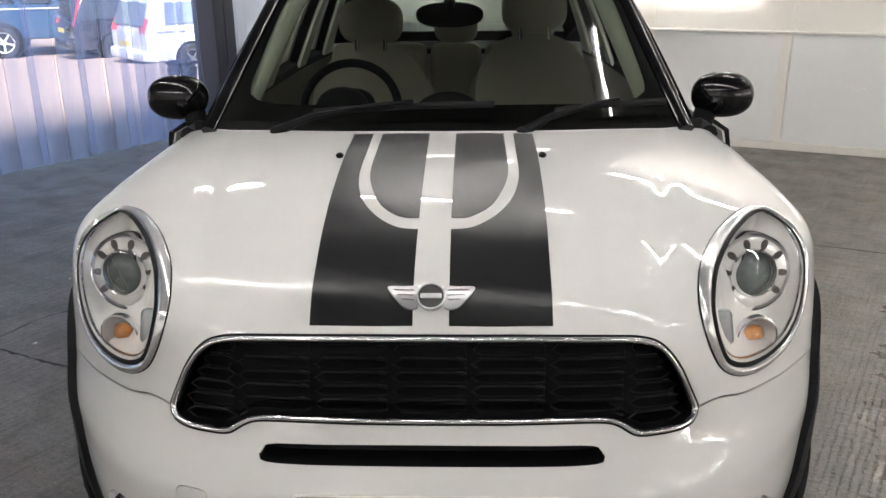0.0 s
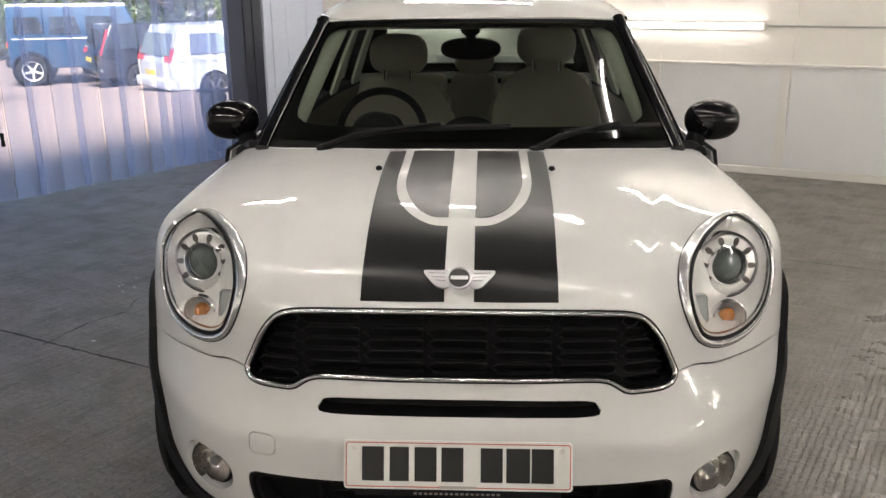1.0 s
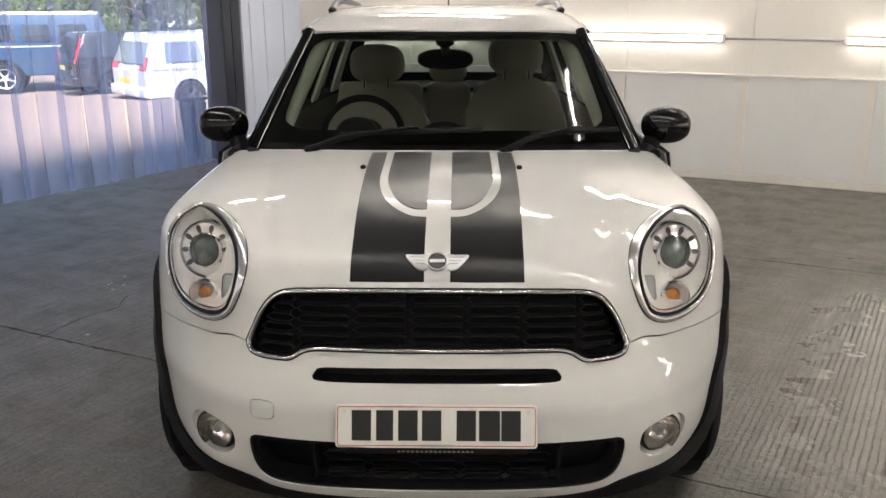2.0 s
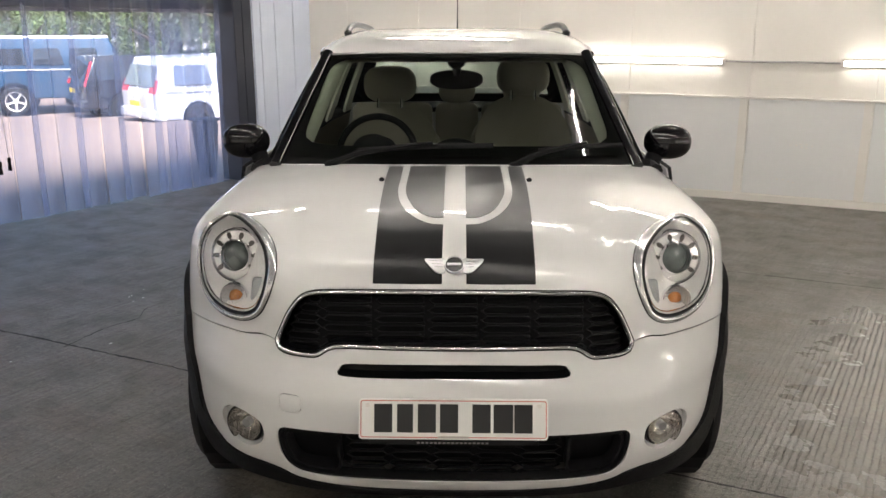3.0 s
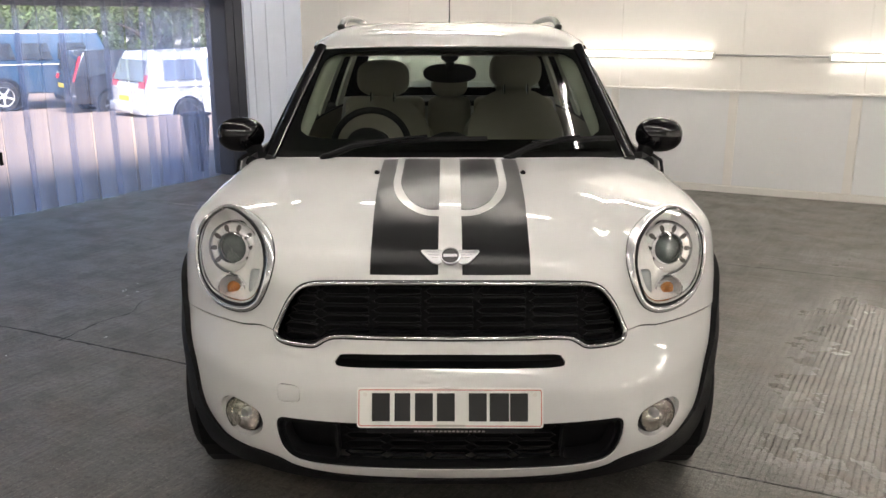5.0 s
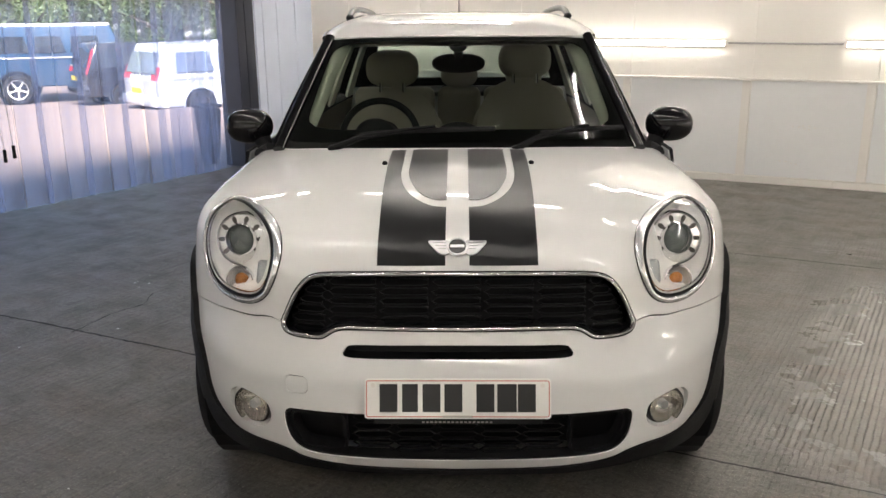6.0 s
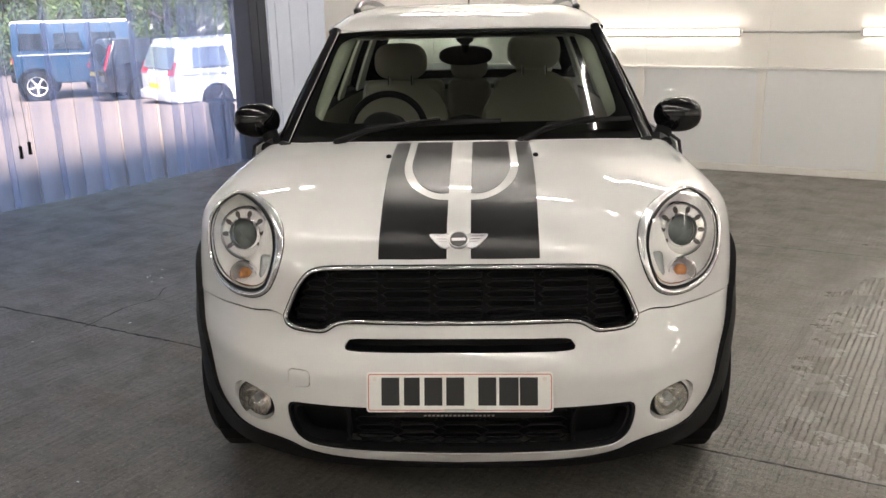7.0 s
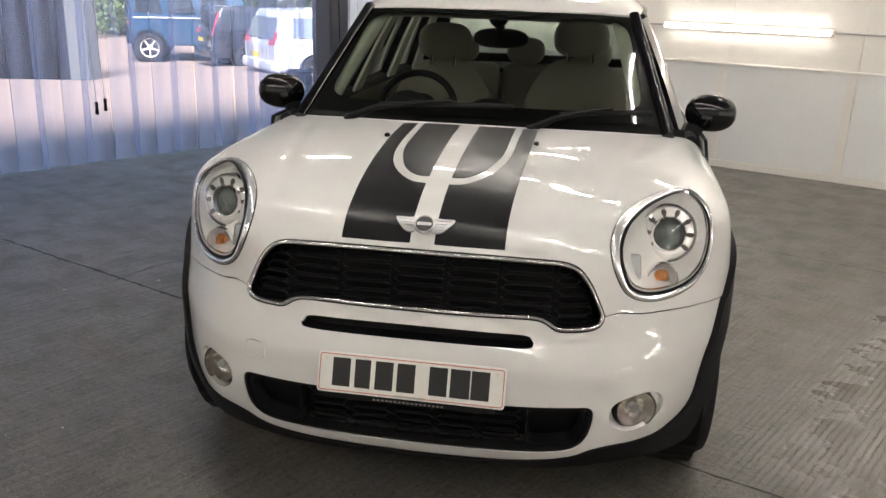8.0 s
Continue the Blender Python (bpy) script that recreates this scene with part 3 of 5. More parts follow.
def profile_body(profile, width, m, bevel=0.05, inset=None):
    """A vehicle body from its side profile (along, up); inset narrows it towards the roof."""
    bm = bmesh.new()
    face = bm.faces.new([bm.verts.new((-width / 2, a, z)) for a, z in profile])
    moved = bmesh.ops.extrude_face_region(bm, geom=[face])["geom"]
    bmesh.ops.translate(bm, vec=(width, 0, 0), verts=[g for g in moved if isinstance(g, bmesh.types.BMVert)])
    bmesh.ops.bevel(bm, geom=bm.edges[:], offset=bevel, segments=3, affect="EDGES", profile=0.5)
    if inset:
        belt, top, by = inset
        for v in bm.verts:
            if v.co.z > belt:
                v.co.x *= 1 - by * (v.co.z - belt) / (top - belt)
    bm.transform(m)
    return bm


def parked_vehicle(name, at, heading, label, category, paint, roof_paint, profile, width, belt, top, inset, windows, rear_window, axles, radius, lamps, rim, plate_z, bumper_z, glass=None):
    """A parked vehicle: its tail is at along = 0 and its nose at the largest along."""
    m = Matrix.Translation(at) @ pose(0, 0, 0, 0, 0, heading)
    car = thing(name, at, label, category)
    glass = glass or DARK_GLASS
    part("body", profile_body(profile, width, m, 0.05, (belt, top, inset)), paint, car, smooth=True)
    length = max(a for a, z in profile)

    def half(z):
        return width / 2 * (1 - (inset * (z - belt) / (top - belt) if z > belt else 0))

    for a0, a1, z0, z1 in windows:
        for s in (-1, 1):
            rows = [[m @ Vector((s * (half(z) + 0.006), a, z)) for a in np.linspace(a0 + 0.1 * (z - z0), a1 - lean * (z - z0), 4)] for lean in (0.25,) for z in np.linspace(z0, z1, 4)]
            part("side_window", strip_bm(rows, 0.004), glass, car)
    z0, z1, a0, a1 = rear_window
    rows = [[m @ Vector((x * (half(z) * 2 - 0.22) / 2, a0 + (a1 - a0) * (z - z0) / (z1 - z0) - 0.02, z)) for x in (-1, -0.5, 0, 0.5, 1)] for z in np.linspace(z0, z1, 4)]
    part("rear_window", strip_bm(rows, 0.004), glass, car)
    slope = (a1 - a0) / (z1 - z0) * 1.15
    for z0, z1, w in lamps:
        for s in (-1, 1):
            lamp = box_bm((s * (width / 2 - 0.02) - w / 2 - s * w / 2, -0.025, z0), (s * (width / 2 - 0.02) + w / 2 - s * w / 2, 0.12, z1), 0.02)
            for v in lamp.verts:
                v.co.y += max(0.0, (v.co.z - belt) * slope)
                v.co.x *= half(v.co.z) * 2 / width
            lamp.transform(m)
            part("tail_lamp", lamp, RED_LAMP, car, "red tail lamp")
    part("rear_bumper", box_bm((-width / 2 + 0.02, -0.10, bumper_z), (width / 2 - 0.02, 0.15, bumper_z + 0.22), 0.05, m, 3), BLACK_PLASTIC if roof_paint is not paint else paint, car, smooth=True)
    part("number_plate", box_bm((-0.26, -0.115, plate_z), (0.26, -0.102, plate_z + 0.11), 0.004, m), YELLOW_PLATE, car, "yellow plate")
    if roof_paint is not paint:
        part("roof", box_bm((-half(top) - 0.0, min(a for a, z in profile if z > top - 0.2) - 0.02, top - 0.16), (half(top) + 0.0, max(a for a, z in profile if z > top - 0.2) + 0.02, top + 0.02), 0.06, m, 3), roof_paint, car, "white roof", smooth=True)
    for a in axles:
        for s in (-1, 1):
            hub = m @ Matrix.Translation((s * (width / 2), a, radius * 1.02)) @ pose(0, 0, 0, 0, 90, 0)
            part("wheel_arch", lathe_bm([(0.0, -0.012), (radius * 1.18, -0.012), (radius * 1.18, 0.004), (0.0, 0.004)], 28, hub), DEEP_BLACK, car)
            part("arch_lip", lathe_bm([(radius * 1.16, 0.0), (radius * 1.17, 0.03), (radius * 1.24, 0.03), (radius * 1.25, 0.0)], 28, hub), BLACK_PLASTIC if roof_paint is not paint else paint, car)
            wheel_parts(car, m @ Vector((s * (width / 2 - 0.03), a, radius)), radius, 0.22, heading, rim, 5)
    for z in (belt - 0.03,):
        for s in (-1, 1):
            part("waist_line", box_bm((s * (width / 2 + 0.004) - 0.006, 0.12, z - 0.025), (s * (width / 2 + 0.004) + 0.006, length - 0.25, z + 0.005), 0.004, m), WALL_TRIM if roof_paint is not paint else paint, car)
    return car


parked_vehicle("off_roader", (-12.60, 21.16, DROP), -68, "blue boxy off-road vehicle with a white roof on the yard", "car", BLUE_PAINT, WALL_TRIM,
               [(0.0, 0.45), (0.0, 1.25), (0.06, 2.06), (2.95, 2.06), (3.25, 1.35), (4.35, 1.28), (4.45, 0.55), (4.3, 0.45)], 1.78, 1.25, 2.06, 0.10,
               [(0.18, 0.92, 1.34, 1.76), (1.04, 1.80, 1.34, 1.76), (1.92, 2.72, 1.34, 1.76)], (1.32, 1.70, 0.0, 0.04), (0.52, 3.30), 0.39, [(1.0, 1.14, 0.12)], WALL_TRIM, 0.95, 0.50)
parked_vehicle("dark_estate_car", (-9.66, 19.5, DROP), -52, "dark estate car with tall red tail lamps on the yard", "car", DARK_PAINT, DARK_PAINT,
               [(0.0, 0.35), (0.0, 0.95), (0.28, 1.62), (2.6, 1.64), (3.25, 1.08), (4.25, 0.92), (4.4, 0.45), (4.25, 0.3)], 1.78, 0.98, 1.64, 0.16,
               [(0.35, 1.1, 1.05, 1.48), (1.2, 2.0, 1.05, 1.5), (2.1, 2.75, 1.05, 1.5)], (1.05, 1.5, 0.03, 0.2), (0.85, 3.45), 0.33, [(0.9, 1.5, 0.14)], ALLOY, 0.72, 0.36)
parked_vehicle("silver_people_carrier", (-7.12, 16.9, DROP + 0.02), -47, "pale silver people carrier with red tail lamps on the yard", "car", SILVER_PAINT, SILVER_PAINT,
               [(0.0, 0.32), (-0.02, 0.9), (0.30, 1.66), (3.0, 1.70), (3.85, 1.12), (4.6, 0.90), (4.75, 0.45), (4.6, 0.28)], 1.84, 0.98, 1.70, 0.16,
               [(0.45, 1.35, 1.08, 1.5), (1.45, 2.35, 1.08, 1.52), (2.45, 3.2, 1.08, 1.5)], (1.05, 1.5, 0.03, 0.2), (0.95, 3.85), 0.33, [(0.90, 1.20, 0.34)], ALLOY, 0.62, 0.34, SKY_GLASS)

# trees and hedge behind the yard
def tree(at, height, spread, seed, clump_count=110):
    r = random.Random(seed)
    ob = thing("tree", at, "leafy green tree behind the yard", "tree", "trees behind the yard")
    base = Vector(at)
    limbs = [tube_bm([base, base + Vector((0.1, 0.05, height * 0.3)), base + Vector((0.0, 0.2, height * 0.62))], [0.22, 0.17, 0.08], 8)]
    for k in range(6):
        a = 2 * math.pi * k / 6 + r.uniform(-0.3, 0.3)
        foot = base + Vector((0.05, 0.08, height * r.uniform(0.25, 0.5)))
        limbs.append(tube_bm([foot, foot + Vector((math.cos(a) * spread * 0.4, math.sin(a) * spread * 0.4, height * 0.16)), foot + Vector((math.cos(a) * spread * 0.75, math.sin(a) * spread * 0.75, height * 0.24))], [0.09, 0.06, 0.02], 6))
    part("trunk", joined(*limbs), BARK, ob)
    clumps = [base + Vector((r.gauss(0, spread * 0.42), r.gauss(0, spread * 0.42), height * r.uniform(0.06, 1.0))) for _ in range(clump_count)]
    verts, faces = [], []
    for c in clumps:
        for _ in range(190):
            d = Vector((r.gauss(0, 1), r.gauss(0, 1), r.gauss(0, 0.8)))
            p = c + d.normalized() * r.uniform(0.3, 1.0) * spread * 0.24
            a, b = Vector((r.gauss(0, 1), r.gauss(0, 1), r.gauss(0, 1))).normalized(), Vector((r.gauss(0, 1), r.gauss(0, 1), r.gauss(0, 1))).normalized()
            size = r.uniform(0.05, 0.11)
            n = len(verts)
            verts += [p + a * size, p + b * size * 0.5, p - a * size, p - b * size * 0.5]
            faces.append((n, n + 1, n + 2, n + 3))
    mesh_object("crown", verts, faces, LEAF, ob)
    return ob


for k, (x, y, h, sp) in enumerate(((-24, 33, 8, 3.6), (-20, 36, 9, 4), (-16, 34, 8, 3.6), (-13, 37, 10, 4.2), (-9.5, 35, 8.5, 3.8), (-6, 37, 9, 4.0), (-2.5, 36, 9, 4.0), (-28, 30, 8, 3.6), (-12, 33, 5, 3.2), (-18, 31, 5, 3.0), (-6.5, 32, 5, 3.2))):
    tree((x, y, DROP), h, sp, 20 + k)
for k in range(11):
    tree((-27.0 + 2.7 * k, 29.5 + 0.9 * (k % 3), DROP), 3.6 + 0.5 * (k % 2), 2.6, 60 + k, 45)

# timber screen at the side of the yard, its shade put into dark colours
shed_m = Matrix.Translation((-10.15, 14.25, -0.70)) @ pose(0, 0, 0, 0, 0, -6)
shed = thing("timber_screen", (-10.15, 14.25, -0.70), "timber screen wall with a corner post, shade put into their dark colours", "screen wall")
part("frame", box_bm((-6, 0, 0), (0, 0.3, 3.4), 0.02, shed_m), TIMBER_SHADE, shed)
part("corner_post", box_bm((0.004, -0.12, 0), (0.46, 0.3, 3.4), 0.02, shed_m), RENDER_SHADE, shed, "rendered corner post, shade put into its grey")
notice = part("notice", box_bm((0.10, -0.128, 1.84), (0.36, -0.122, 2.28), 0.001, shed_m), PLATE_WHITE, shed, "white notice with red print")
for k in range(4):
    part("print_bar", box_bm((0.14, -0.132, 1.90 + 0.09 * k), (0.33 - 0.05 * (k % 2), -0.1285, 1.93 + 0.09 * k), 0, shed_m), PLATE_RED, notice)
for k in range(14):
    part("board", box_bm((-0.42 - 0.42 * k, -0.03, 0.05), (-0.42 - 0.42 * k + 0.39, -0.004, 3.35), 0.006, shed_m), TIMBER_SHADE, shed)

# dark bin just outside the doorway
bin_at = Vector((-2.72, 6.98, -0.06))
bin_ob = thing("refuse_bin", bin_at, "dark plastic bin standing outside the doorway", "bin")
bin_m = Matrix.Translation(bin_at) @ pose(0, 0, 0, 0, 0, 57)
bm = bmesh.new()
rings = [[bm.verts.new((x * w, y * w, z)) for x, y in ((-1, -1), (1, -1), (1, 1), (-1, 1))] for w, z in ((0.075, 0), (0.11, 0.60))]
for a in range(4):
    bm.faces.new((rings[0][a], rings[0][(a + 1) % 4], rings[1][(a + 1) % 4], rings[1][a]))
bm.faces.new(rings[0])
bm.faces.new(rings[1])
bmesh.ops.bevel(bm, geom=bm.edges[:], offset=0.02, segments=2, affect="EDGES")
bm.transform(bin_m)
part("body", bm, DARK_STEEL, bin_ob, smooth=True)
part("lid", box_bm((-0.12, -0.12, 0.602), (0.12, 0.12, 0.64), 0.02, bin_m, 2), DARK_STEEL, bin_ob, smooth=True)


# ---- the car: nose at y = 0, facing -y, centred on x = 0 ----
from mathutils.geometry import delaunay_2d_cdt


def curve(pts):
    xs, ys = np.array([p[0] for p in pts]), np.array([p[1] for p in pts])
    d = np.gradient(ys, xs)

    def f(x):
        x = np.clip(x, xs[0], xs[-1])
        i = np.clip(np.searchsorted(xs, x) - 1, 0, len(xs) - 2)
        h = xs[i + 1] - xs[i]
        t = (x - xs[i]) / h
        return ys[i] * (2 * t ** 3 - 3 * t ** 2 + 1) + d[i] * h * (t ** 3 - 2 * t ** 2 + t) + ys[i + 1] * (3 * t ** 2 - 2 * t ** 3) + d[i + 1] * h * (t ** 3 - t ** 2)
    return f


NOSE = curve([(0.1, 0.16), (0.20, 0.10), (0.26, 0.05), (0.33, 0.015), (0.42, -0.003), (0.50, -0.002), (0.555, 0.002), (0.59, 0.016), (0.63, 0.036), (0.66, 0.047), (0.70, 0.06), (0.78, 0.075), (0.85, 0.088), (1.0, 0.14), (1.2, 0.2)])
CROWN = curve([(-0.3, 0.5), (0, 0.78), (0.06, 0.83), (0.09, 0.856), (0.145, 0.903), (0.25, 0.952), (0.4, 0.990), (0.6, 1.019), (0.8, 1.037), (1.0, 1.046), (1.3, 1.055)])


def smax(a, b, k):
    h = np.maximum(k - np.abs(a - b), 0) / k
    return np.maximum(a, b) + h * h * k / 4


def side_width(y, z):
    return 0.905 - 0.25 * np.maximum(z - 0.72, 0) ** 1.5 - 0.008 * np.maximum(1.2 - y, 0) ** 2


def body(p):
    """The front of the car as a solid: below 0 inside. Front face, bonnet and flanks meet in soft edges."""
    x, y, z = p[..., 0], p[..., 1], p[..., 2]
    ax = np.abs(x)
    m = np.clip((z - 0.45) / 0.27, 0, 1)
    low, high = 1 + 2.2 * ax ** 6, 1 + 1.65 * ax ** 5
    sweep = (1 - m) * 2.0 * ax ** 6 / low + m * 1.51 * ax ** 5 / high
    slope = (1 - m) * 12.0 * ax ** 5 / low ** 2 + m * 7.55 * ax ** 4 / high ** 2
    front = (NOSE(z) + sweep - y) / np.sqrt(1 + slope ** 2)
    top = (z - CROWN(y) + 0.06 * x * x + 0.05 * x ** 4) * 0.93
    # the valley where the bonnet's dome meets the wing
    top = top + 0.0032 * np.exp(-((ax - 0.42 - 0.195 * y) / 0.030) ** 2) * np.clip((y - 0.02) / 0.12, 0, 1) * np.clip((1.25 - y) / 0.3, 0, 1)
    return smax(smax(front, top, 0.06), ax - side_width(y, z), 0.09)


def solve(start, way, far):
    """Walks back along rays from start + far * way to the surface of the body."""
    start, way = np.broadcast_arrays(np.asarray(start, float), np.asarray(way, float))
    lo, hi = np.zeros(start.shape[:-1]), np.full(start.shape[:-1], float(far))
    for _ in range(46):
        mid = (lo + hi) / 2
        out = body(start + mid[..., None] * way) > 0
        hi, lo = np.where(out, mid, hi), np.where(out, lo, mid)
    return start + lo[..., None] * way


def from_front(xz):
    xz = np.asarray(xz, float)
    return solve(np.stack([xz[:, 0], np.full(len(xz), 1.35), xz[:, 1]], -1), (0, -1, 0), 1.8)


def from_top(xy):
    xy = np.asarray(xy, float)
    return solve(np.stack([xy[:, 0], xy[:, 1], np.full(len(xy), 0.5)], -1), (0, 0, 1), 0.8)


def from_side(yz, s=1):
    yz = np.asarray(yz, float)
    return solve(np.stack([np.zeros(len(yz)), yz[:, 0], yz[:, 1]], -1), (s, 0, 0), 1.2)


HUB = np.array([0.0, 2.0, 0.45])


def chart(p):
    p = np.asarray(p, float)
    return np.stack([p[:, 0], p[:, 2] - HUB[2]], -1) / (HUB[1] - p[:, 1])[:, None]


def unchart(ab):
    ab = np.asarray(ab, float)
    return solve(HUB, np.stack([ab[:, 0], -np.ones(len(ab)), ab[:, 1]], -1), 2.6)


def body_normals(p):
    e = 1e-4
    n = np.stack([body(p + e * d) - body(p - e * d) for d in np.eye(3)], -1)
    return n / np.linalg.norm(n, axis=-1, keepdims=True)


def inside(points, loop):
    """Which points lie in a closed loop."""
    x, y = points[:, 0][:, None], points[:, 1][:, None]
    x0, y0, x1, y1 = loop[:, 0], loop[:, 1], np.roll(loop[:, 0], -1), np.roll(loop[:, 1], -1)
    cross = ((y0 > y) != (y1 > y)) & (x < (x1 - x0) * (y - y0) / (y1 - y0 + 1e-15) + x0)
    return cross.sum(1) % 2 == 1


def patch(outer, holes=(), step=0.014, offset=0.0, flange=0.014, shift=None):
    """A piece of the body's skin inside a loop of surface points, with holes, pushed out by offset and turned in at its edges."""
    loops = [chart(l) for l in (outer, *holes)]
    lo, hi = loops[0].min(0), loops[0].max(0)
    gx, gy = np.meshgrid(np.arange(lo[0], hi[0], step), np.arange(lo[1], hi[1], step * 0.9))
    gx[1::2] += step / 2
    grid = np.stack([gx.ravel(), gy.ravel()], -1)
    keep = inside(grid, loops[0])
    for l in loops[1:]:
        keep &= ~inside(grid, l)
    grid = grid[keep]
    border = np.concatenate(loops)
    near = np.ones(len(grid), bool)
    for k in range(0, len(grid), 2000):
        near[k:k + 2000] = ((grid[k:k + 2000, None] - border[None]) ** 2).sum(-1).min(1) > (0.45 * step) ** 2
    grid = grid[near]
    points = np.concatenate([border, grid])
    edges, n = [], 0
    for l in loops:
        edges += [(n + i, n + (i + 1) % len(l)) for i in range(len(l))]
        n += len(l)
    verts, _, faces, *_ = delaunay_2d_cdt([Vector(p) for p in points], edges, [], 0, 1e-7)
    verts, faces = np.array([tuple(v) for v in verts]), np.array([tuple(f) for f in faces])
    mids = verts[faces].mean(1)
    keep = inside(mids, loops[0])
    for l in loops[1:]:
        keep &= ~inside(mids, l)
    faces = faces[keep]
    places = unchart(verts)
    normals = body_normals(places)
    places = places + offset * normals
    if shift is not None:
        places = places + shift(places, normals)
    faces = [tuple(int(i) for i in f) for f in faces]
    if flange:
        count = {}
        for f in faces:
            for a, b in zip(f, f[1:] + f[:1]):
                count[(a, b)] = 1
        rim = [(a, b) for a, b in count if (b, a) not in count]
        ids = {}
        more, more_n = [], []
        for a, b in rim:
            for v in (a, b):
                if v not in ids:
                    ids[v] = len(places) + len(more)
                    more += [places[v], places[v] - flange * normals[v]]
                    more_n += [(0, 0, 0), (0, 0, 0)]
            faces.append((ids[a], ids[a] + 1, ids[b] + 1, ids[b]))
        places, normals = np.concatenate([places, more]), np.concatenate([normals, more_n])
    return places, faces, normals


def skin(name, outer, holes, mat, parent, label="", **more):
    v, f, n = patch(outer, holes, **more)
    return mesh_object(name, v, f, mat, parent, label, normals=n, smooth=True)


def mirrored(loop, s):
    loop = np.array(loop, float)
    loop[:, 0] *= s
    return loop


def resample(loop, gap):
    """Points at an even spacing along a closed line."""
    p = np.concatenate([loop, loop[:1]])
    d = np.r_[0, np.cumsum(np.linalg.norm(np.diff(p, axis=0), axis=1))]
    t = np.linspace(0, d[-1], max(8, int(d[-1] / gap)), endpoint=False)
    return np.stack([np.interp(t, d, p[:, k]) for k in range(p.shape[1])], -1)


def resample_open(line, gap):
    d = np.r_[0, np.cumsum(np.linalg.norm(np.diff(line, axis=0), axis=1))]
    t = np.linspace(0, d[-1], max(3, int(d[-1] / gap)))
    return np.stack([np.interp(t, d, line[:, k]) for k in range(line.shape[1])], -1)


def inset_loop(loop, by):
    """A loop in the plane drawn in by some metres."""
    mid = loop.mean(0)
    ahead = np.roll(loop, -1, 0) - np.roll(loop, 1, 0)
    n = np.stack([-ahead[:, 1], ahead[:, 0]], -1)
    n /= np.linalg.norm(n, axis=1, keepdims=True) + 1e-12
    if ((mid - loop) * n).sum() < 0:
        n = -n
    return loop + by * n


# outlines of the front, as (x, z) seen from ahead
LAMP = resample(smooth_loop([(0.706, 0.967), (0.641, 0.965), (0.570, 0.950), (0.527, 0.925), (0.512, 0.888), (0.518, 0.845), (0.537, 0.795), (0.564, 0.754), (0.611, 0.729), (0.682, 0.721), (0.745, 0.733), (0.786, 0.771), (0.802, 0.83), (0.799, 0.888), (0.786, 0.930), (0.757, 0.957)]), 0.012)
GRILLE_TOP = [(0.0, 0.838), (0.18, 0.838), (0.335, 0.836), (0.398, 0.831), (0.432, 0.815), (0.462, 0.777), (0.485, 0.73), (0.500, 0.697)]
GRILLE_LOW = [(0.500, 0.697), (0.494, 0.677), (0.468, 0.667), (0.420, 0.664), (0.384, 0.665), (0.358, 0.680), (0.333, 0.689), (0.285, 0.691), (0.14, 0.688), (0.0, 0.687)]
GRILLE_TOP, GRILLE_LOW = (resample_open(smooth_loop(l, 8, False), 0.012) for l in (GRILLE_TOP, GRILLE_LOW))
half_grille = np.concatenate([GRILLE_TOP, GRILLE_LOW[1:]])
GRILLE = np.concatenate([half_grille, mirrored(half_grille, -1)[::-1][1:-1]])
half_slit = [(0.0, 0.645), (0.2, 0.645), (0.298, 0.645), (0.318, 0.635), (0.324, 0.621), (0.302, 0.613), (0.2, 0.610), (0.0, 0.609)]
SLIT = resample(smooth_loop(half_slit + [(-x, z) for x, z in half_slit[-2:0:-1]]), 0.010)
half_intake = [(0.0, 0.452), (0.25, 0.455), (0.44, 0.463), (0.486, 0.460), (0.497, 0.435), (0.487, 0.376), (0.461, 0.335), (0.415, 0.314), (0.300, 0.299), (0.15, 0.290), (0.0, 0.287)]
INTAKE = resample(smooth_loop(half_intake + [(-x, z) for x, z in half_intake[-2:0:-1]]), 0.012)
FOG = resample(smooth_loop([(0.660, 0.474), (0.615, 0.481), (0.560, 0.470), (0.541, 0.446), (0.545, 0.408), (0.585, 0.377), (0.637, 0.373), (0.684, 0.402), (0.690, 0.442)]), 0.010)
TOW = resample(smooth_loop([(0.485, 0.558), (0.455, 0.561), (0.427, 0.556), (0.423, 0.535), (0.428, 0.514), (0.455, 0.509), (0.484, 0.513), (0.489, 0.535)]), 0.008)

# shut line between bumper and bonnet, from the grille's corner to the wheel arch, and the edges of the white skin
SEAM = [(0.500, 0.694), (0.530, 0.701), (0.560, 0.702), (0.607, 0.693), (0.680, 0.685), (0.743, 0.675)]
LOWER = [(0.0, 0.246), (0.16, 0.252), (0.288, 0.264), (0.391, 0.282), (0.455, 0.301), (0.495, 0.322), (0.55, 0.333), (0.62, 0.330), (0.685, 0.328), (0.716, 0.338), (0.745, 0.350), (0.772, 0.370), (0.790, 0.408), (0.800, 0.455)]
AXLE_Y, WHEEL_Y, WHEEL_Z, WING = 0.80, 0.745, 0.335, 0.45
COWL = [(0.0, 1.0), (0.25, 1.02), (0.46, 1.083), (0.62, 1.165), (0.724, 1.25), (0.775, 1.295)]



def line3d(front, side):
    """A line on the skin: points seen from ahead, then points seen from the side."""
    return np.concatenate([from_front(front), from_side(side)])


def even(line, gap=0.012):
    return resample_open(smooth_loop(line, 8, False), gap)


def settle(points):
    """Draws points back onto the skin."""
    return unchart(chart(points))


seam = settle(even(line3d(SEAM, [(0.400, 0.664), (0.475, 0.654)])))
lower = settle(even(line3d(LOWER, [(0.360, 0.530), (0.418, 0.600), (0.462, 0.648)])))
